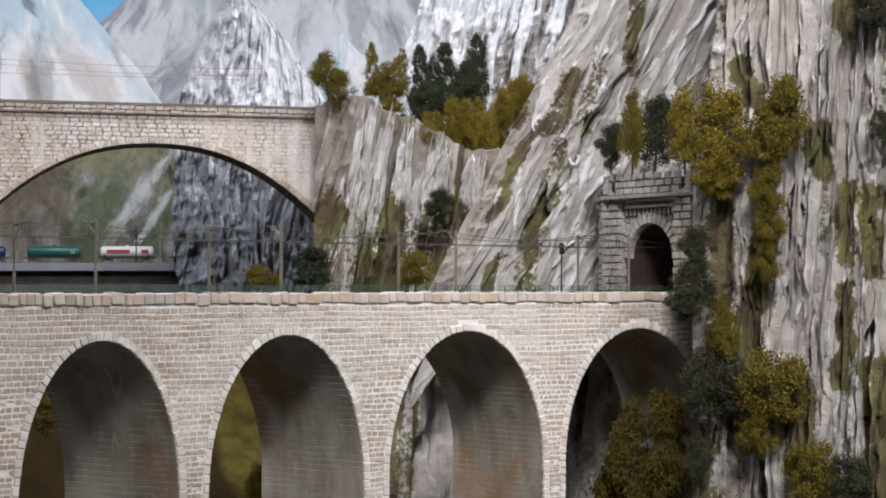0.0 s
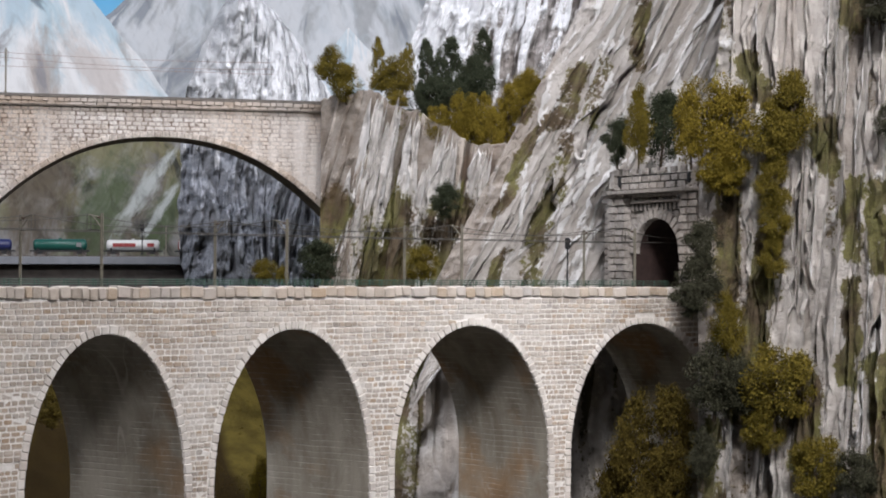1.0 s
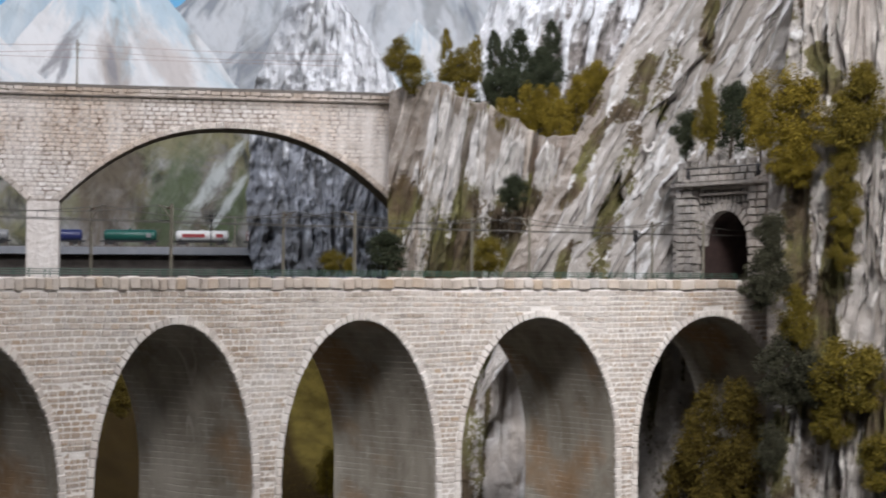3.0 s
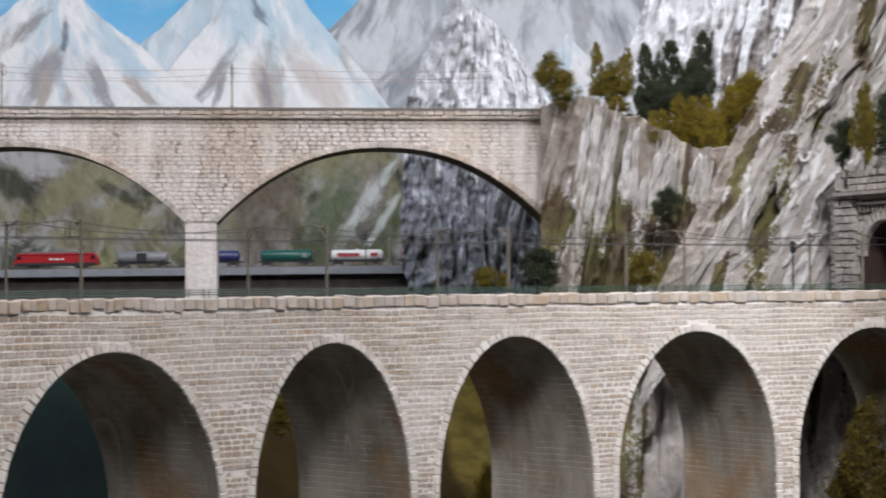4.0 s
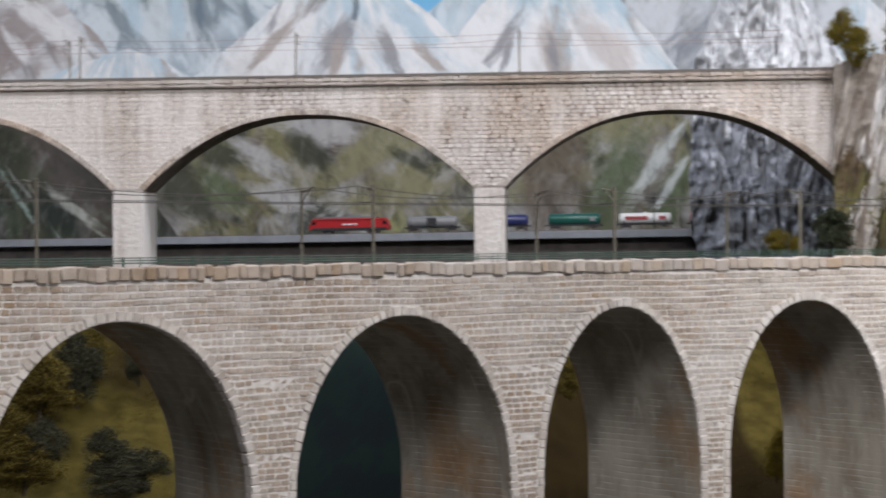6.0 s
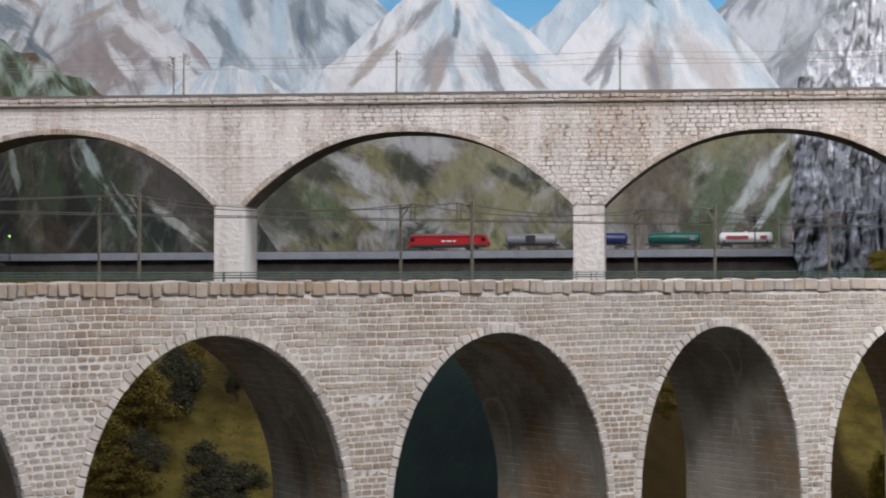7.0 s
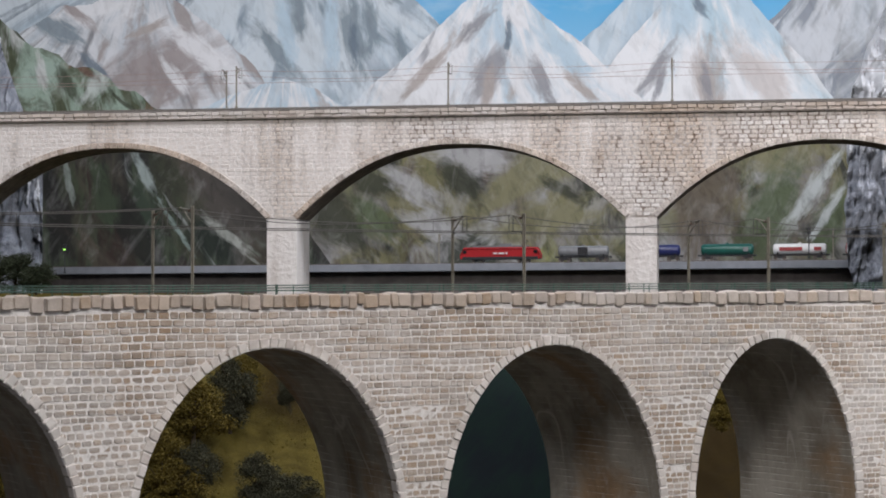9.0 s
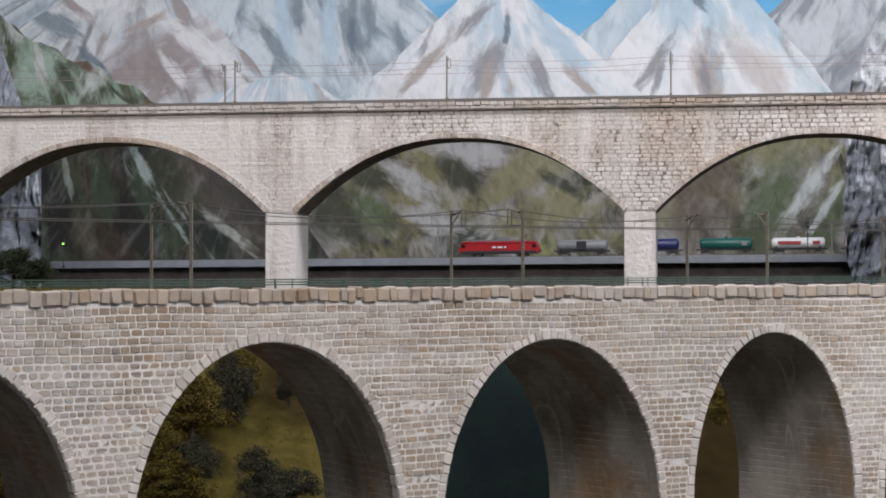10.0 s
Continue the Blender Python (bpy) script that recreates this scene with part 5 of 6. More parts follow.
def crown_mesh(name, seed, material, form, leaves=12000, leaf=0.022):
    """A foam crown in a unit cube standing on z = 0: clumps of small leaves round many twig ends."""
    rng = np.random.default_rng(seed)
    clumps = 110 if form == "spire" else 62
    c = []
    while len(c) < clumps:
        p = rng.uniform(-1, 1, 3)
        r = np.linalg.norm(p)
        if form == "round" and (0.35 < r < 1):
            c.append((p[0] * 0.40, p[1] * 0.40, 0.48 + p[2] * 0.42))
        elif form == "spire" and r < 1:
            z = rng.uniform(0.06, 1.0) ** 1.15
            w = 0.56 * (1 - z) ** 0.5 * (0.82 + 0.18 * math.sin(z * 17 + seed)) + 0.03
            a = rng.uniform(0, 2 * math.pi)
            k = rng.uniform(0.45, 1.1)
            c.append((w * k * math.cos(a), w * k * math.sin(a), z * 0.93))
        elif form == "rag" and r < 1:
            z = 0.5 + p[2] * 0.46
            w = 0.43 * (0.78 + 0.22 * math.sin(z * 7 + seed))
            c.append((p[0] * w, p[1] * w, z))
    c = np.array(c)
    size = rng.uniform(0.09, 0.20, clumps)
    if form == "spire":
        size = rng.uniform(0.08, 0.17, clumps) * (1.1 - 0.55 * c[:, 2])
    pick = rng.integers(0, clumps, leaves)
    off = rng.normal(0, 1, (leaves, 3))
    off /= np.linalg.norm(off, axis=1)[:, None]
    pos = c[pick] + off * (size[pick] * rng.uniform(0.35, 1.05, leaves))[:, None] * np.array([1, 1, 0.8])
    pos[:, 2] = np.maximum(pos[:, 2], 0.01)
    n1 = rng.normal(0, 1, (leaves, 3))
    n1 /= np.linalg.norm(n1, axis=1)[:, None]
    n2 = np.cross(n1, rng.normal(0, 1, (leaves, 3)))
    n2 /= np.linalg.norm(n2, axis=1)[:, None]
    sz = (leaf * rng.uniform(0.6, 1.3, leaves))[:, None]
    v = np.stack([pos - n1 * sz * 0.6, pos + n2 * sz * 0.5, pos + n1 * sz * 0.8, pos - n2 * sz * 0.45], 1).reshape(-1, 3)
    f = np.arange(leaves * 4).reshape(-1, 4)
    return mesh_from(name, v.tolist(), f.tolist(), material)


def trunk_mesh(seed):
    rnd = random.Random(seed)
    bm = bmesh.new()
    tube(bm, (0, 0, -0.06), (0.01, 0.0, 0.45), 0.028, 0.018, 7)
    for k in range(7):
        a = k * 2.4 + rnd.uniform(-.3, .3)
        z = 0.18 + 0.07 * k
        tube(bm, (0.005, 0, z), (0.24 * math.cos(a), 0.24 * math.sin(a), z + 0.2), 0.014, 0.005, 5)
    me = bpy.data.meshes.new("trunk")
    bm.to_mesh(me)
    bm.free()
    me.materials.append(m_bark)
    return me


KINDS = {}
for key, mt, word in (("olive", m_olive, "olive-green"), ("yellow", m_yellow, "yellow-green"), ("dark", m_dark_leaf, "dark green"), ("grey", m_grey_leaf, "dark grey-green"), ("brown", m_brown_leaf, "brown-green")):
    for form in ("round", "spire", "rag"):
        KINDS[key, form] = [(crown_mesh("crown", 7 * i + len(key) * 13 + len(form), mt, form), trunk_mesh(i)) for i in range(2)]


def plant(name, key, form, rows, label, category, group, seed=0, onto=None):
    """rows: bearing, distance, height of the foot over eye level, width, height."""
    rnd = random.Random(seed + 3)
    for i, (az, dist, z, w, h) in enumerate(rows):
        crown, trunk = KINDS[key, form][i % 2]
        if onto:
            k = (onto(az, z) - 0.075) / dist
            dist, z, w, h = dist * k, z * k, w * k, h * k
        ob = thing(name, Matrix.Translation(spot(az, dist, z)) @ Matrix.Rotation(rnd.uniform(0, 6.28), 4, "Z") @ Matrix.Rotation(rnd.uniform(-.12, .12), 4, "X"), label, category, group)
        wide = 1.30 if form != "rag" else 1.5
        ob.scale = (w * wide, w * wide, h * 1.12)
        child("crown", crown, ob)
        child("trunk", trunk, ob)


plant("tree", "olive", "rag", [(17.66, 3.60, 0.404, 0.052, 0.075), (18.06, 3.60, 0.372, 0.052, 0.071), (19.62, 3.72, 0.390, 0.066, 0.082)],
      "olive-green model tree on the rock shoulder by the bridge", "tree", "trees on the rock shoulder", 1)
plant("tree", "olive", "spire", [(19.19, 3.78, 0.418, 0.034, 0.104), (19.89, 3.78, 0.418, 0.035, 0.096)],
      "slim pointed olive-green model tree on the rock shoulder", "tree", "trees on the rock shoulder", 21)
plant("bush", "yellow", "round", [(21.16, 3.47, 0.275, 0.050, 0.079), (21.86, 3.46, 0.281, 0.049, 0.092), (22.56, 3.44, 0.273, 0.055, 0.103), (22.75, 3.42, 0.237, 0.044, 0.104), (23.30, 3.46, 0.311, 0.045, 0.085), (23.96, 3.48, 0.361, 0.040, 0.063), (19.74, 3.66, 0.364, 0.045, 0.039)],
      "yellow-green foam bush on the rock slope", "bush", "bushes on the rock slope", 2)
plant("bush", "yellow", "rag", [(23.20, 3.46, 0.250, 0.040, 0.090), (23.72, 3.48, 0.330, 0.046, 0.085), (22.10, 3.46, 0.262, 0.046, 0.090)],
      "yellow-green foam bush on the rock slope", "bush", "bushes on the rock slope", 22)
plant("conifer", "dark", "spire", [(20.76, 3.60, 0.358, 0.055, 0.131), (21.38, 3.62, 0.368, 0.071, 0.132), (22.44, 3.66, 0.405, 0.050, 0.117), (22.15, 3.60, 0.378, 0.062, 0.087)],
      "dark green model conifer on the rock shoulder", "tree", "conifers on the rock shoulder", 3)
plant("tree", "dark", "round", [(20.70, 3.56, 0.335, 0.050, 0.090), (21.35, 3.56, 0.325, 0.062, 0.100), (22.15, 3.60, 0.375, 0.050, 0.085)],
      "dense dark green model tree on the rock shoulder", "tree", "trees on the rock shoulder", 23)
plant("bush", "yellow", "rag", [(15.38, 3.02, -0.376, 0.036, 0.080)],
      "bright yellow-green bush on the valley side", "bush", "bushes on the valley side", 15)
plant("bush", "dark", "rag", [(21.32, 3.32, 0.124, 0.045, 0.068), (17.11, 3.52, 0.003, 0.072, 0.082)], "dark green foam bush at the foot of the rock", "bush", "", 4)
plant("bush", "olive", "round", [(15.43, 3.60, 0.002, 0.046, 0.050), (20.51, 3.28, 0.002, 0.052, 0.072), (16.05, 3.58, 0.002, 0.026, 0.036)],
      "low olive-green bush behind the track", "bush", "bushes behind the track", 5)
plant("tree", "dark", "rag", [(26.80, 3.04, 0.207, 0.043, 0.080), (28.19, 3.02, 0.207, 0.062, 0.120)],
      "dark green model tree over the tunnel portal", "tree", "trees round the portal", 6)
plant("tree", "grey", "rag", [(29.45, 2.80, 0.033, 0.048, 0.071), (29.41, 2.78, -0.025, 0.059, 0.076), (29.19, 2.74, -0.046, 0.059, 0.055)],
      "dark grey-green model tree beside the tunnel portal", "tree", "trees round the portal", 26)
plant("tree", "yellow", "rag", [(29.15, 2.90, 0.201, 0.052, 0.126), (30.15, 2.84, 0.205, 0.078, 0.117), (30.19, 2.80, 0.153, 0.061, 0.081), (30.11, 2.80, 0.140, 0.046, 0.057)],
      "yellow-green model tree over the tunnel portal", "tree", "trees round the portal", 7, cliff_at)
plant("tree", "olive", "rag", [(27.48, 3.04, 0.210, 0.039, 0.124), (32.29, 2.64, 0.215, 0.059, 0.095), (31.78, 2.64, 0.174, 0.060, 0.096), (31.76, 2.63, 0.115, 0.046, 0.072), (31.79, 2.62, 0.064, 0.040, 0.064), (31.77, 2.62, 0.016, 0.035, 0.059)],
      "olive-green model tree clinging to the cliff", "tree", "trees on the cliff", 8, lambda az, z: cliff_at(az, z) if az > 30 else 3.07)
plant("bush", "olive", "round", [(30.33, 2.68, -0.108, 0.048, 0.100), (31.78, 2.56, -0.195, 0.089, 0.112), (31.43, 2.57, -0.236, 0.056, 0.072), (33.04, 2.48, -0.296, 0.064, 0.094)],
      "olive-green foam bush on the cliff", "bush", "bushes on the cliff", 9, cliff_at)
plant("bush", "brown", "rag", [(27.35, 2.94, -0.36, 0.066, 0.17), (28.75, 2.88, -0.32, 0.070, 0.15), (28.5, 2.88, -0.43, 0.080, 0.16), (26.95, 2.96, -0.45, 0.075, 0.15), (28.0, 2.92, -0.46, 0.09, 0.18), (8.86, 3.10, -0.245, 0.050, 0.065)],
      "brown-green foam bush in the shade of the arch", "bush", "bushes under the viaduct", 10)
plant("bush", "grey", "round", [(29.92, 2.66, -0.190, 0.082, 0.108), (34.39, 2.42, -0.288, 0.052, 0.075), (35.02, 2.40, 0.345, 0.060, 0.062), (35.31, 2.40, 0.185, 0.030, 0.06), (30.72, 2.62, -0.188, 0.056, 0.080), (29.55, 2.70, -0.30, 0.042, 0.09), (29.5, 2.70, -0.43, 0.046, 0.11)],
      "dark grey-green foam bush on the cliff", "bush", "bushes on the cliff", 11, cliff_at)
plant("bush", "brown", "rag", [(-8.03, 3.18, -0.277, 0.105, 0.105), (-9.09, 2.98, -0.358, 0.080, 0.114), (-8.5, 2.93, -0.371, 0.09, 0.08), (-6.42, 3.38, -0.215, 0.065, 0.080), (-13.63, 2.88, -0.354, 0.07, 0.085), (-9.6, 3.1, -0.30, 0.09, 0.10)],
      "brown-green bush on the valley side", "bush", "bushes on the valley side", 12)
plant("bush", "grey", "round", [(-6.86, 3.28, -0.258, 0.088, 0.126), (-7.93, 2.96, -0.356, 0.070, 0.100), (-6.05, 2.98, -0.365, 0.076, 0.088), (-4.79, 2.93, -0.365, 0.080, 0.060), (-13.55, 3.16, -0.283, 0.085, 0.132), (-4.94, 3.33, -0.230, 0.040, 0.064), (-12.76, 2.88, -0.360, 0.060, 0.058), (-5.5, 2.9, -0.39, 0.09, 0.06)],
      "dark grey-green bush on the valley side", "bush", "bushes on the valley side", 13)
plant("bush", "dark", "rag", [(-12.93, 3.58, -0.010, 0.072, 0.055), (-13.6, 3.6, -0.012, 0.085, 0.075), (-14.6, 3.6, -0.012, 0.09, 0.09)], "dark green bush beside the far track", "bush", "", 14)

# ---- far track on its girder ----
DECK_AZ, DECK_D = 14.0, 4.60
da = radians(DECK_AZ)
DECK = Matrix.Translation((DECK_D * math.sin(da), DECK_D * math.cos(da), EYE + 0.072)) @ Matrix.Rotation(-da, 4, "Z") @ Matrix.Rotation(-0.006, 4, "Y")
m_fascia = plain_material("grey_painted_fascia", (0.24, 0.255, 0.28), 0.7, vary=0.1, scale=30)
m_girder = plain_material("dark_brown_board", (0.17, 0.15, 0.14), 0.8, vary=0.2, scale=25)
m_steel = plain_material("rail_steel", (0.20, 0.17, 0.15), 0.45, 0.8, vary=0.2)
far_track = thing("track_girder", DECK, "grey railway girder with dark boards below it", "railway bridge")
bm = bmesh.new()
box(bm, 3.0, 0.14, 0.020, (-1.08, 0.05, -0.010), 0.001)
part("deck", bm, m_fascia, far_track, "grey deck slab")
bm = bmesh.new()
box(bm, 3.0, 0.10, 0.12, (-1.08, 0.06, -0.081))
part("board", bm, m_girder, far_track, "dark brown board")
for y in (0.022, 0.041):
    bm = bmesh.new()
    box(bm, 3.0, 0.0014, 0.0025, (-1.08, y, 0.00125))
    part("rail", bm, m_steel, far_track)

# ---- train ----
m_red = plain_material("red_loco_paint", (0.35, 0.012, 0.016), 0.4, vary=0.08, scale=60)
m_black = plain_material("black_plastic", (0.02, 0.02, 0.022), 0.5, vary=0.1)
m_grey_tank = plain_material("grey_tank_paint", (0.20, 0.205, 0.21), 0.45, vary=0.1, scale=70)
m_blue_tank = plain_material("blue_tank_paint", (0.016, 0.022, 0.10), 0.4, vary=0.1, scale=70)
m_green_tank = plain_material("green_tank_paint", (0.008, 0.085, 0.065), 0.4, vary=0.1, scale=70)
m_white = plain_material("white_tank_paint", (0.74, 0.74, 0.73), 0.45, vary=0.05, scale=70)
m_red_dull = plain_material("dull_red_tank_paint", (0.36, 0.05, 0.05), 0.5, vary=0.15, scale=70)
m_glass_dark = plain_material("dark_cab_glass", (0.015, 0.018, 0.02), 0.12, vary=0.0)
m_roof_grey = plain_material("loco_roof_grey", (0.16, 0.16, 0.17), 0.6, vary=0.1)


def bogie(parent, x, z=0.0):
    bm = bmesh.new()
    box(bm, 0.030, 0.022, 0.006, (x, 0, z + 0.0075), 0.001)
    b = part("bogie", bm, m_black, parent)
    for dx in (-0.011, 0.011):
        bm = bmesh.new()
        tube(bm, (x + dx, -0.011, z + 0.0055), (x + dx, 0.011, z + 0.0055), 0.0055, seg=14)
        part("wheel", bm, m_steel, b)


def on_deck(u, label, name):
    return thing(name, DECK @ Matrix.Translation((u, 0.0315, 0.0025)), label, name.replace("_", " "), "freight train")


def locomotive(u):
    ob = on_deck(u, "bright red electric locomotive on the far track", "locomotive")
    half, w = 0.108, 0.0165
    prof = [(-half, 0.010), (-half - 0.001, 0.020), (-half + 0.005, 0.034), (-half + 0.010, 0.0405), (half - 0.010, 0.0405), (half - 0.005, 0.034), (half + 0.001, 0.020), (half, 0.010)]
    bm = bmesh.new()
    rings = []
    for y, top in ((-w + 0.0025, 0.0), (-w, -0.0035), (-w, -0.0035), (w, -0.0035), (w - 0.0025, 0.0)):
        rings.append([bm.verts.new((x, y, z + (top if z > 0.03 else 0))) for x, z in prof])
    for r0, r1 in zip(rings, rings[1:]):
        for i in range(len(prof)):
            j = (i + 1) % len(prof)
            try:
                bm.faces.new((r0[i], r0[j], r1[j], r1[i]))
            except ValueError:
                pass
    bm.faces.new(rings[0][::-1])
    bm.faces.new(rings[-1])
    body = part("body", bm, m_red, ob)
    bm = bmesh.new()
    box(bm, 0.205, 0.0336, 0.008, (0, 0, 0.0115), 0.001)
    part("underframe", bm, m_black, ob)
    bm = bmesh.new()
    box(bm, 0.150, 0.022, 0.005, (0, 0, 0.0425), 0.001)
    box(bm, 0.030, 0.016, 0.006, (0.012, 0, 0.047), 0.001)
    part("roof", bm, m_roof_grey, ob, "grey roof equipment")
    for x in (-0.096, 0.096):
        bm = bmesh.new()
        box(bm, 0.010, 0.0335, 0.008, (x, 0, 0.0285), 0.001)
        part("cab_window", bm, m_glass_dark, ob)
    for x, w2 in ((-0.012, 0.010), (0.004, 0.014), (0.018, 0.006)):
        bm = bmesh.new()
        box(bm, w2, 0.0008, 0.004, (x, -w - 0.0003, 0.0245))
        part("lettering_bar", bm, m_white, ob)
    for x, up in ((-0.062, 0.006), (0.066, 0.012)):
        bm = bmesh.new()
        tube(bm, (x - 0.012, 0, 0.044), (x + 0.008, 0, 0.044 + up), 0.0008, seg=6)
        tube(bm, (x + 0.008, 0, 0.044 + up), (x - 0.004, 0, 0.045 + 1.5 * up), 0.0008, seg=6)
        tube(bm, (x - 0.004, -0.011, 0.045 + 1.5 * up), (x - 0.004, 0.011, 0.045 + 1.5 * up), 0.0009, seg=6)
        box(bm, 0.024, 0.012, 0.0025, (x, 0, 0.0425))
        part("pantograph", bm, m_black, ob)
    bogie(ob, -0.062)
    bogie(ob, 0.062)


def tank_wagon(u, label, paint, length=0.140, radius=0.0150, bars=()):
    ob = on_deck(u, label, "tank_wagon")
    bm = bmesh.new()
    h = length / 2 - 0.008
    steps = [(-h, 0.55), (-h + 0.002, 0.85), (-h + 0.006, 1.0), (h - 0.006, 1.0), (h - 0.002, 0.85), (h, 0.55)]
    rings = []
    for x, k in steps:
        rings.append([bm.verts.new((x, radius * k * math.cos(a), 0.0275 + radius * k * math.sin(a))) for a in np.linspace(0, 2 * math.pi, 20, endpoint=False)])
    for r0, r1 in zip(rings, rings[1:]):
        for i in range(20):
            bm.faces.new((r0[i], r1[i], r1[(i + 1) % 20], r0[(i + 1) % 20]))
    bm.faces.new(rings[0])
    bm.faces.new(rings[-1][::-1])
    part("tank", bm, paint, ob, smooth=True)
    bm = bmesh.new()
    box(bm, length, 0.018, 0.004, (0, 0, 0.0125), 0.0008)
    part("underframe", bm, m_black, ob)
    bm = bmesh.new()
    tube(bm, (0, 0, 0.0275 + radius - 0.001), (0, 0, 0.0275 + radius + 0.003), 0.004, seg=12)
    part("dome", bm, paint, ob)
    for x in (-h + 0.012, h - 0.012):
        bm = bmesh.new()
        box(bm, 0.004, 0.024, 0.008, (x, 0, 0.0165))
        part("saddle", bm, m_black, ob)
    for x, wdt, hgt, mt in bars:
        bm = bmesh.new()
        box(bm, wdt, 0.0016, hgt, (x, -radius - 0.0003, 0.0280))
        part("painted_bar", bm, mt, ob)
    bogie(ob, -length * 0.33)
    bogie(ob, length * 0.33)


def deck_u(px):
    """Along the girder from a bearing."""
    return DECK_D * math.tan(radians(px - DECK_AZ))


locomotive(deck_u(1.75))
tank_wagon(deck_u(4.42), "grey tank wagon with a black middle panel", m_grey_tank, 0.150, 0.0145, [(0.0, 0.026, 0.020, m_black)])
tank_wagon(deck_u(6.70), "dark blue tank wagon on the far track", m_blue_tank, 0.150, 0.0150)
tank_wagon(deck_u(9.02), "dark green tank wagon with a pale square", m_green_tank, 0.150, 0.0150, [(0.048, 0.012, 0.011, m_grey_tank)])
tank_wagon(deck_u(11.30), "white tank wagon with red painted bars", m_white, 0.150, 0.0140, [(-0.022, 0.058, 0.009, m_red_dull), (0.045, 0.018, 0.009, m_red_dull)])
tank_wagon(deck_u(13.62), "dull red tank wagon with a white end", m_red_dull, 0.160, 0.0150, [(-0.064, 0.010, 0.020, m_white)])

# ---- masts and wires of the near track ----
m_mast = plain_material("weathered_mast_paint", (0.27, 0.25, 0.20), 0.7, 0.0, vary=0.15, scale=200)
m_wire = plain_material("dull_copper_wire", (0.10, 0.095, 0.085), 0.6, 0.4, vary=0.1)
m_red_wire = plain_material("reddish_wire", (0.36, 0.25, 0.22), 0.6, 0.2, vary=0.1)
m_porcelain = plain_material("brown_insulator", (0.10, 0.06, 0.04), 0.4, vary=0.1)


def catenary_mast(at, heading, side, height, reach=0.030):
    """side: +1 reaches away from the near face, -1 towards it."""
    ob = thing("catenary_mast", Matrix.Translation(at) @ Matrix.Rotation(heading, 4, "Z"), "slim grey-brown overhead line mast with bracket arm", "mast", "overhead line masts")
    bm = bmesh.new()
    box(bm, 0.0034, 0.0012, height, (0, 0, height / 2))
    box(bm, 0.0012, 0.0034, height, (0, -0.0011, height / 2))
    box(bm, 0.0012, 0.0034, height, (0, 0.0011, height / 2))
    box(bm, 0.006, 0.006, 0.006, (0, 0, 0.003), 0.001)
    part("post", bm, m_mast, ob)
    bm = bmesh.new()
    tube(bm, (0, 0, height - 0.006), (0, side * reach, height - 0.001), 0.0009, seg=6)
    tube(bm, (0, 0, height - 0.020), (0, side * reach * 0.72, height - 0.003), 0.0009, seg=6)
    part("bracket", bm, m_mast, ob)
    y0 = side * reach
    bm = bmesh.new()
    for dx in (-0.003, 0.003):
        tube(bm, (dx, y0, height - 0.001), (dx, y0, height - 0.022), 0.0006, seg=5)
    tube(bm, (-0.003, y0, height - 0.022), (0.003, y0, height - 0.022), 0.0006, seg=5)
    tube(bm, (0, 0, height - 0.022), (0, y0, height - 0.021), 0.0006, seg=5)
    part("registration_arm", bm, m_wire, ob)
    bm = bmesh.new()
    for k in range(3):
        tube(bm, (0, side * (0.004 + 0.002 * k), height - 0.0055), (0, side * (0.005 + 0.002 * k), height - 0.0053), 0.0016, seg=8)
    part("insulator", bm, m_porcelain, ob)
    return ob


def s_of(p):
    return (36 - math.degrees(math.atan2(ARC.x - p.x, p.y - ARC.y))) / 15


NEAR_OUT, FAR_OUT = 0.035, 0.150
TRACK_BED = -0.012
NEAR_MASTS = [(-8.07, 1.945), (2.57, 2.166), (10.34, 2.390), (16.19, 2.62), (21.82, 2.777), (27.37, 2.924)]
FAR_MASTS = [-9.32, 0.27, 7.83, 13.9, 19.97, 25.75]


def arc_at(az, out):
    """Where a bearing meets the line that runs `out` metres behind the near face."""
    h = Vector((math.sin(radians(az)), math.cos(radians(az))))
    b = h.dot(ARC)
    r = RADIUS + out
    k = b + math.sqrt(b * b - ARC.length_squared + r * r)
    p = h * k
    return s_of(p)


mast_s = {"near": [], "far": []}
for az, _ in NEAR_MASTS:
    s = arc_at(az, NEAR_OUT)
    mast_s["near"].append(s)
    catenary_mast(arc(s, rail_level(s) + TRACK_BED, NEAR_OUT), radians(36 - 15 * s), 1, 0.107)
for az in FAR_MASTS:
    s = arc_at(az, FAR_OUT)
    mast_s["far"].append(s)
    catenary_mast(arc(s, rail_level(s) + TRACK_BED, FAR_OUT), radians(36 - 15 * s), -1, 0.107)


def wire(points, r, name, label, metal=None):
    bm = bmesh.new()
    sweep(bm, points, r)
    ob = part(name, bm, metal or m_wire)
    return tagged(ob, label, "wire", "overhead wires")


for key, out in (("near", NEAR_OUT + 0.030), ("far", FAR_OUT - 0.030)):
    ss = [-0.75] + mast_s[key] + [1.95]
    top, low, hang = [], [], []
    for a, b in zip(ss, ss[1:]):
        for k in range(8):
            f = k / 8
            s = a + (b - a) * f
            t = rail_level(s) + TRACK_BED
            top.append(arc(s, t + 0.106 - 0.052 * f * (1 - f), out))
            low.append(arc(s, t + 0.085, out))
            if k in (2, 4, 6):
                hang.append((top[-1], low[-1]))
    wire(top, 0.00055, "overhead_wire", "thin sagging carrier wire over the near track")
    w = wire(low, 0.00060, "overhead_wire", "thin level contact wire over the near track")
    for a, b in hang:
        bm = bmesh.new()
        tube(bm, a, b, 0.0003, seg=4)
        part("dropper", bm, m_wire, w)

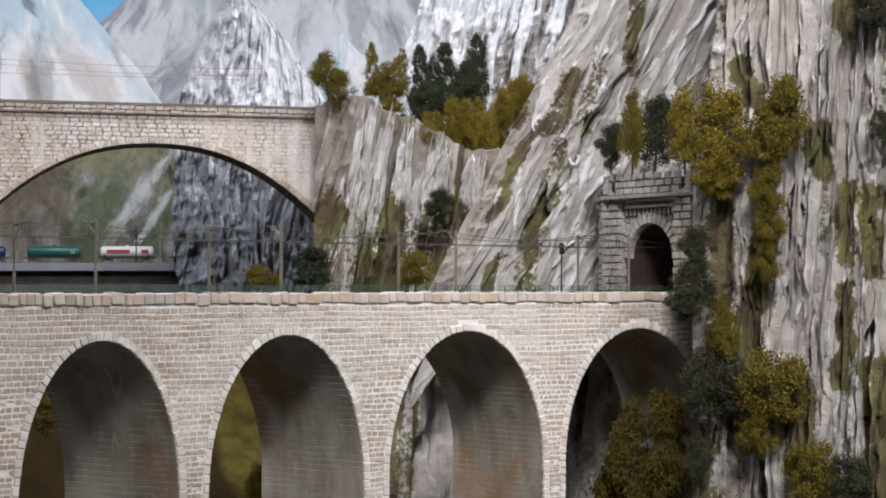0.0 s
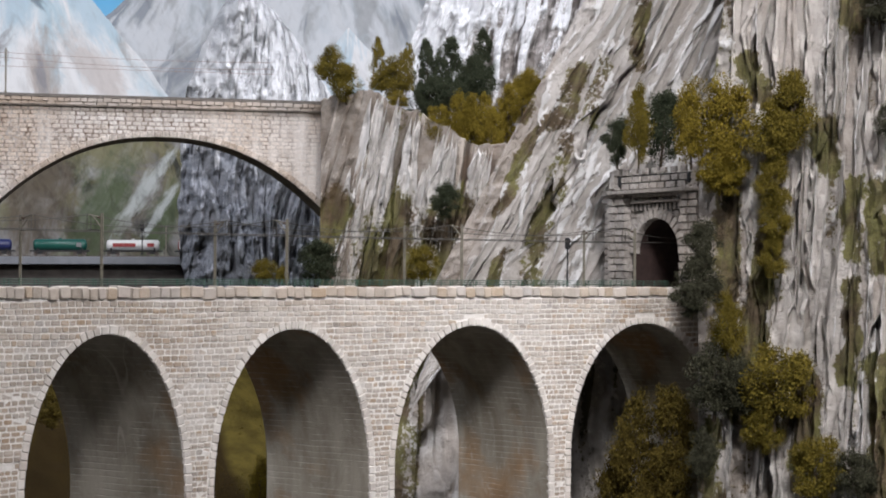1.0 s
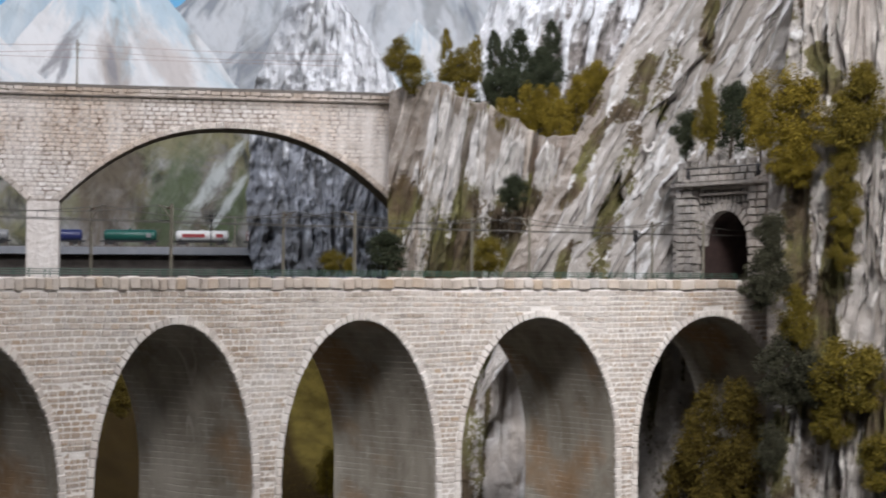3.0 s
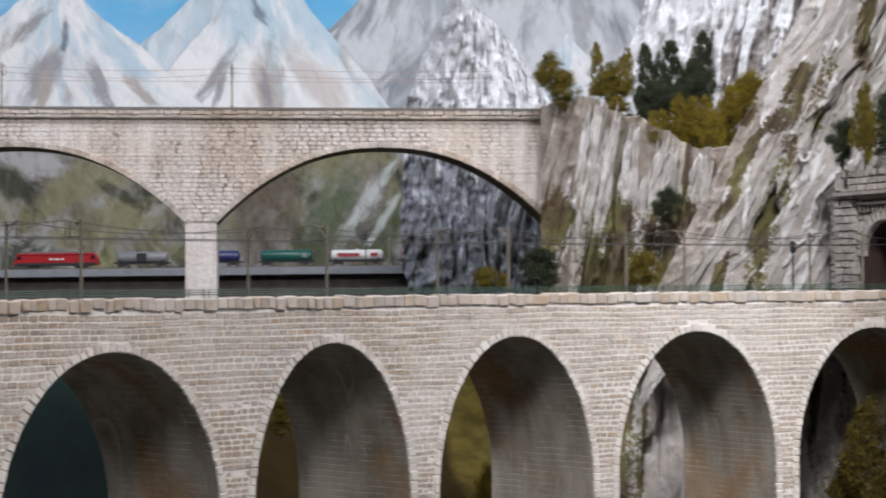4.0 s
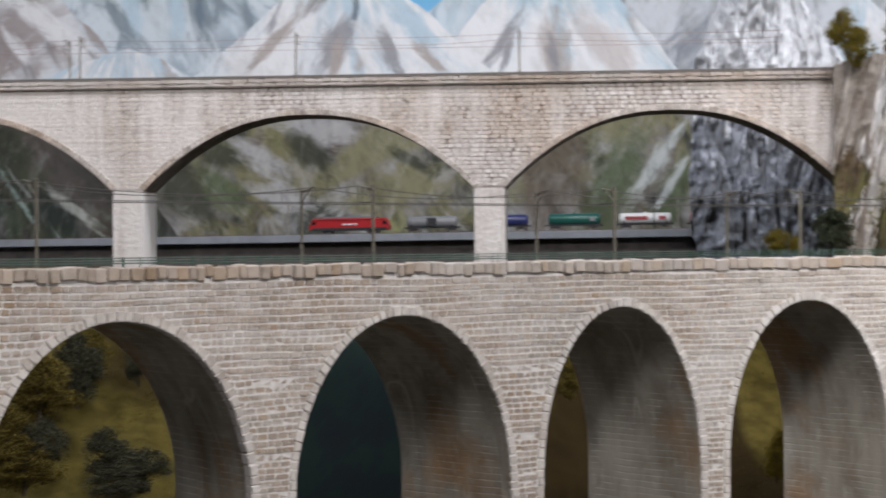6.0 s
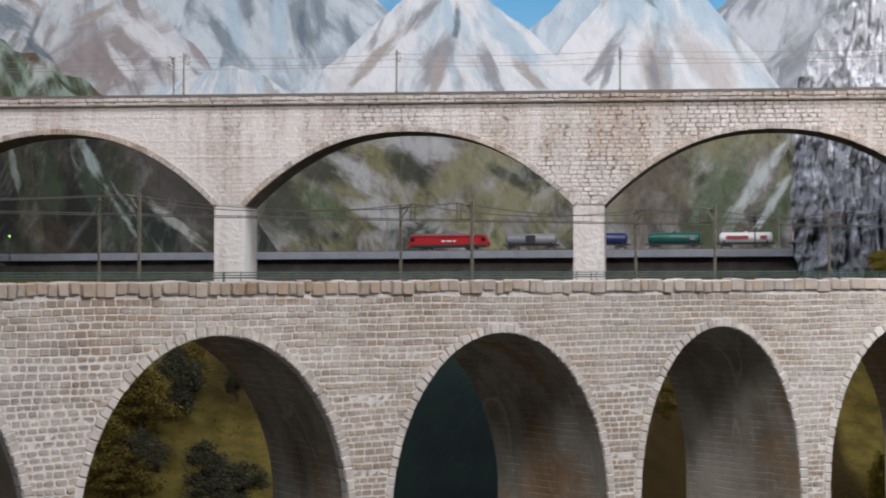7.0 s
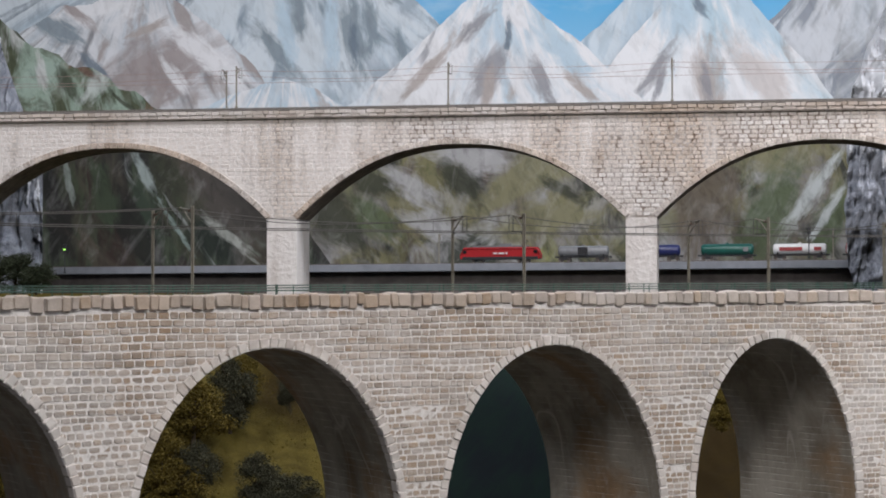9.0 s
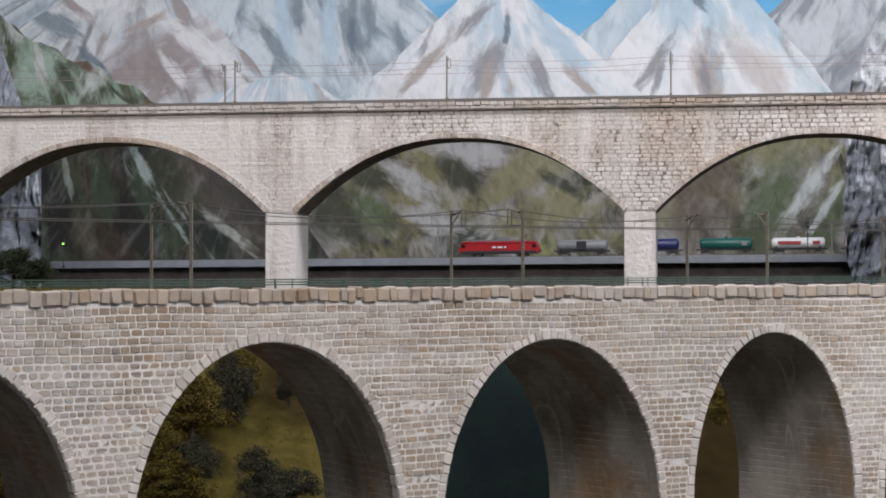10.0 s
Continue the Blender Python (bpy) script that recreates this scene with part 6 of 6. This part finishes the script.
# ---- rails on the near viaduct ----
track = thing("railway_track", pose(0, 0, 0), "double model railway track on grey ballast", "track")
for out in (0.060, 0.0765, 0.116, 0.1325):
    bm = bmesh.new()
    ss = np.linspace(-0.6, 1.88, 60)
    sweep(bm, [arc(a, rail_level(a) + TRACK_BED + 0.0025, out) for a in ss], 0.0012, 4)
    part("rail", bm, m_steel, track)

# ---- green railing behind the coping ----
m_green = plain_material("green_railing_paint", (0.055, 0.115, 0.085), 0.55, vary=0.15, scale=300)
for out, grp in ((0.026, "railings"), (0.190, "railings")):
    rail_ob = thing("railing", pose(0, 0, 0), "low green painted railing along the viaduct", "railing", grp)
    for h in (0.0025, 0.0055, 0.0085):
        bm = bmesh.new()
        ss = np.linspace(-0.55, 1.82, 60)
        sweep(bm, [arc(a, rail_level(a) + h, out) for a in ss], 0.00055)
        part("rail", bm, m_green, rail_ob)
    bm = bmesh.new()
    tube(bm, (0, 0, -0.012), (0, 0, 0.0095), 0.0007, seg=5)
    post = bpy.data.meshes.new("post")
    bm.to_mesh(post)
    bm.free()
    post.materials.append(m_green)
    for s in np.arange(-0.30, 1.82, 0.022 if out < 0.1 else 0.044):
        child("post", post, rail_ob).matrix_basis = Matrix.Translation(arc(s, rail_level(s), out))

# ---- masts on the old bridge ----
for u, y in ((-1.09, 0.10), (-1.045, 0.02), (-0.581, 0.02), (-0.109, 0.02)):
    m = REAR @ Matrix.Translation((u, y, REAR_TOP + 0.0215))
    catenary_mast(m.translation, -ra, 1 if y < 0.05 else -1, 0.093, 0.032)
for h, sag in ((0.078, 0.012), (0.060, 0.0), (0.088, 0.006)):
    pts = []
    uu = [-1.9, -1.05, -0.58, -0.11, 0.55]
    for a, b in zip(uu, uu[1:]):
        for k in range(6):
            f = k / 6
            pts.append(REAR @ Vector((a + (b - a) * f, 0.055, REAR_TOP + 0.0215 + h - sag * 4 * f * (1 - f))))
    wire(pts, 0.00042, "overhead_wire", "thin reddish overhead wire above the old bridge", m_red_wire)


# ---- tunnel portal ----
PORTAL_TURN = radians(-77.5)
m_portal = stone_material("portal_stone", [(0.46, 0.43, 0.40), (0.53, 0.50, 0.47), (0.40, 0.375, 0.35), (0.48, 0.45, 0.42)], (0.54, 0.51, 0.49), 0.4, pits=0.4, warm=0.4)
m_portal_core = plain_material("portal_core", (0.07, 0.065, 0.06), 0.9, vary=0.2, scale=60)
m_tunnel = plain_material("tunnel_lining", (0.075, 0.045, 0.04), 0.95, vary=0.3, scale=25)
pm = Matrix.Translation(spot(28.08, 2.985, -0.010)) @ Matrix.Rotation(PORTAL_TURN, 4, "Z")
portal = thing("tunnel_portal", pm, "grey stone tunnel portal with battlements and arched opening", "tunnel portal")


def portal_block(name, w, h, d, x, y, z, mt=None):
    me = stone_mesh(name, int(1000 + x * 7919 + z * 104729) % 9973, 1, 1, 1, 0.11, mt or m_portal, tilt=0.04)
    child(name, me, portal).matrix_basis = Matrix.Translation((x, y, z)) @ Matrix.Diagonal((w - 0.0010, d, h - 0.0003, 1))


OPEN_HW, OPEN_SPRING, OPEN_TOP, FLOOR = 0.059, 0.068, 0.126, -0.01
bm = bmesh.new()
ring = []
for i in range(25):
    a = math.pi * i / 24
    ring.append((-OPEN_HW * math.cos(a), OPEN_SPRING + (OPEN_TOP - OPEN_SPRING) * math.sin(a)))
prof = [(-OPEN_HW, FLOOR)] + ring + [(OPEN_HW, FLOOR)]
front = [bm.verts.new((x, 0.004, z)) for x, z in prof]
outer = [bm.verts.new((max(-0.128, min(0.128, x * 2.2)), 0.004, 0.18 if 0 < i < len(prof) - 1 else FLOOR)) for i, (x, z) in enumerate(prof)]
back = [bm.verts.new((x, 0.30, z)) for x, z in prof]
for i in range(len(prof) - 1):
    bm.faces.new((front[i], front[i + 1], outer[i + 1], outer[i]))
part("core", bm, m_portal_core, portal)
bm = bmesh.new()
front = [bm.verts.new((x, 0.004, z)) for x, z in prof]
back = [bm.verts.new((x, 0.30, z)) for x, z in prof]
for i in range(len(prof) - 1):
    bm.faces.new((front[i], back[i], back[i + 1], front[i + 1]))
bm.faces.new(back)
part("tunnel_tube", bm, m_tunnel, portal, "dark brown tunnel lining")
rnd = random.Random(44)
for side in (-1, 1):
    z = FLOOR
    k = 0
    while z < 0.170:
        h = 0.0125 * rnd.uniform(0.9, 1.1)
        w = 0.046 if k % 2 else 0.050
        half = w * rnd.uniform(0.36, 0.64)
        x0 = side * 0.092 - w / 2
        portal_block("stone", half, h, 0.030, x0 + half / 2, -0.014 + rnd.uniform(-.001, .001), z + h / 2)
        portal_block("stone", w - half, h, 0.030, x0 + half + (w - half) / 2, -0.014 + rnd.uniform(-.001, .001), z + h / 2)
        z += h
        k += 1
    z = FLOOR
    while z < 0.150:
        h = 0.011 * rnd.uniform(0.9, 1.1)
        portal_block("stone", 0.024, h, 0.02, side * 0.129, 0.0, z + h / 2)
        z += h
    portal_block("wing_cap", 0.030, 0.007, 0.03, side * 0.131, -0.004, 0.1585)
for i in range(17):
    a = math.pi * (i + 0.5) / 17
    x, z = -0.0665 * math.cos(a), OPEN_SPRING + 0.0675 * math.sin(a)
    me = stone_mesh("voussoir", 700 + i, 1, 1, 1, 0.08, m_portal)
    ang = math.atan2(math.cos(a) * 0.0675, math.sin(a) * 0.0665)
    child("voussoir", me, portal).matrix_basis = Matrix.Translation((x, -0.004, z)) @ Matrix.Rotation(-ang, 4, "Y") @ Matrix.Diagonal((0.0102, 0.014, 0.021, 1))
z = FLOOR
while z < 0.155:
    h = 0.0115
    q = (z + h / 2 - OPEN_SPRING) / (OPEN_TOP + 0.018 - OPEN_SPRING)
    inner = 0.076 * (1 if q < 0 else math.sqrt(max(0, 1 - q * q)))
    for side in (-1, 1):
        x = inner
        while x < 0.0695:
            w = min(0.018, 0.0695 - x)
            if w > 0.003:
                portal_block("stone", w, h, 0.01, side * (x + w / 2), 0.0, z + h / 2)
            x += w
    z += h
for i in range(12):
    portal_block("dentil", 0.0056, 0.012, 0.0040, -0.0588 + 0.0107 * i, -0.0050, 0.1455)
# dark strip stands in for the shade between the dentils
bm = bmesh.new()
box(bm, 0.128, 0.004, 0.012, (0, -0.001, 0.1455))
part("dentil_backing", bm, m_portal_core, portal)
portal_block("string_course", 0.132, 0.005, 0.018, 0.0, -0.011, 0.1545)
portal_block("string_course", 0.132, 0.006, 0.014, 0.0, -0.007, 0.1645)
portal_block("cornice", 0.248, 0.0075, 0.044, 0.0, -0.024, 0.1715)
for row in range(2):
    x = -0.106
    while x < 0.105:
        w = min(rnd.uniform(0.018, 0.030), 0.106 - x)
        if w < 0.004:
            break
        portal_block("stone", w, 0.0115, 0.02, x + w / 2, -0.008, 0.1815 + 0.0115 * row)
        x += w
x = -0.106
for i in range(9):
    portal_block("merlon", 0.0155, 0.0100, 0.0045, -0.0985 + 0.0246 * i, -0.009 + rnd.uniform(-.0006, .0006), 0.2058)
for side in (-1, 1):
    bm = bmesh.new()
    box(bm, 0.009, 0.006, 0.018, (side * 0.088, -0.0075, 0.190), 0.0025)
    part("slit_window", bm, m_black, portal)
    portal_block("corner_pier", 0.016, 0.036, 0.026, side * 0.106, -0.011, 0.194)
bm = bmesh.new()
box(bm, 0.206, 0.03, 0.026, (0, 0.010, 0.187))
part("parapet_core", bm, m_portal_core, portal)
for k in range(12):
    portal_block("stone", 0.024, 0.0125, 0.03, 0.150, -0.004, FLOOR + 0.0125 * (k + 0.5))
portal_block("wing_cap", 0.034, 0.006, 0.034, 0.150, -0.007, FLOOR + 0.1535)


# ---- signals ----
def signal(at, label, turn=0.0, lamp=None, tall=0.0):
    ob = thing("signal", Matrix.Translation(at) @ Matrix.Rotation(turn, 4, "Z"), label, "railway signal", "railway signals")
    bm = bmesh.new()
    tube(bm, (0, 0, 0), (0, 0, 0.075 + tall), 0.0016, 0.0012, 8)
    box(bm, 0.006, 0.006, 0.004, (0, 0, 0.002))
    part("post", bm, m_black, ob)
    bm = bmesh.new()
    box(bm, 0.010, 0.005, 0.020, (0, 0, 0.070 + tall), 0.0015)
    part("signal_head", bm, m_black, ob)
    for k in range(2):
        bm = bmesh.new()
        tube(bm, (0, -0.0026, 0.065 + tall + 0.009 * k), (0, -0.005, 0.065 + tall + 0.009 * k), 0.0024, 0.0028, 10)
        part("lamp_hood", bm, m_black, ob)
    if lamp:
        bm = bmesh.new()
        tube(bm, (0, -0.0045, 0.065), (0, -0.0058, 0.065), 0.0023, seg=10)
        part("lit_lamp", bm, lamp, ob, "small glowing green lamp")


n = Nodes("green_signal_light")
m_glow = n.finish((0.2, 0.9, 0.1), 0.4, None, Emission_Color=(0.45, 1.0, 0.15), Emission_Strength=3.0)
s = arc_at(25.22, 0.175)
signal(arc(s, rail_level(s) + TRACK_BED, 0.175), "black two-lamp railway signal beside the near track", radians(20), tall=0.014)
signal(spot(11.6, 4.50, 0.0745), "dark railway signal beside the far track", 0.0)
signal(spot(-12.06, 4.95, 0.040), "dark railway signal with a green light", 0.0, m_glow)

# ---- far masts and a broken bit of plaster on the slope ----
for az in (-0.15, 12.35):
    p = DECK @ Vector((deck_u(az), -0.008, 0.0))
    catenary_mast(p, -da, 1, 0.080, 0.030)
bm = bmesh.new()
curl = []
for k in range(15):
    a = math.pi * (-1.05 + 1.25 * k / 14)
    p = Vector((0.0085 * math.cos(a), 0, 0.0105 * math.sin(a)))
    curl.append(p)
sweep(bm, curl, 0.0028, 8, False)
hook = part("plaster_hook", bm, plain_material("bare_plaster", (0.78, 0.76, 0.74), 0.8, vary=0.08), smooth=True)
hook.matrix_world = Matrix.Translation(spot(25.62, 3.225, 0.2425)) @ Matrix.Rotation(radians(-25), 4, "Z")
tagged(hook, "small white plaster hook on the sloping rock", "plaster")


# ---- grass on the valley side ----
def grass():
    rng = np.random.default_rng(71)
    k = 9000
    az = np.where(rng.random(k) < 0.62, rng.uniform(-14.5, -2.2, k), rng.uniform(11.5, 17.5, k))
    d = rng.uniform(2.75, 3.75, k)
    lump = fbm(az * 0.8, d * 6, 0.4, 73, 3)
    keep = lump > -0.15
    az, d = az[keep], d[keep]
    gap = np.exp(-((az - 2.4) / 3.6) ** 6)
    z = -0.78 + 0.46 * (d - 2.2) - 0.9 * gap + 0.03 * fbm(az * 0.35, d * 3, 0.5, 61, 4) + np.where(az > 5, -0.02 * np.clip(az - 5, 0, 4), 0)
    z = np.minimum(z, -0.012)
    a = np.radians(az)
    base = np.stack([d * np.sin(a), d * np.cos(a), EYE + z], 1)
    m = len(base)
    h = rng.uniform(0.002, 0.0045, m)[:, None]
    side = rng.normal(0, 1, (m, 3)) * np.array([1, 1, 0.15])
    side /= np.linalg.norm(side, axis=1)[:, None]
    lean = rng.normal(0, 0.5, (m, 3))
    lean[:, 2] = 1
    v = np.stack([base - side * h * 0.45, base + side * h * 0.45, base + lean * h], 1).reshape(-1, 3)
    f = np.arange(m * 3).reshape(-1, 3)
    ob = new("grass", mesh_from("grass", v.tolist(), f.tolist(), m_turf))
    tagged(ob, "short olive-brown static grass on the valley side", "grass", kind="stuff")


grass()

# ---- stones last ----
wall_stones(near_viaduct, "stone", near_place, near_spans, -0.40, rail_level(0.8) - 0.0195, 0.0078, 0.0114, 0.006, 0.0008, 900, m_brick, m_brick_joined,
            lambda s, z: -0.05 < s < 0.60 and z > -0.19, (0.0005, 0.0013), lambda s, z: s < 0.26 + 0.4 * z and z < -0.075)
voussoirs()
coping()
wall_stones(rear_bridge, "stone", rear_place, rear_spans, 0.145, REAR_TOP - 0.004, 0.0088, 0.0172, 0.004, 0.0004, 950, m_rear_single, m_rear,
            lambda u, z: -0.45 < u < 0.50 and z > 0.26, (0.0008, 0.0010), lambda u, z: False)
rear_trim()
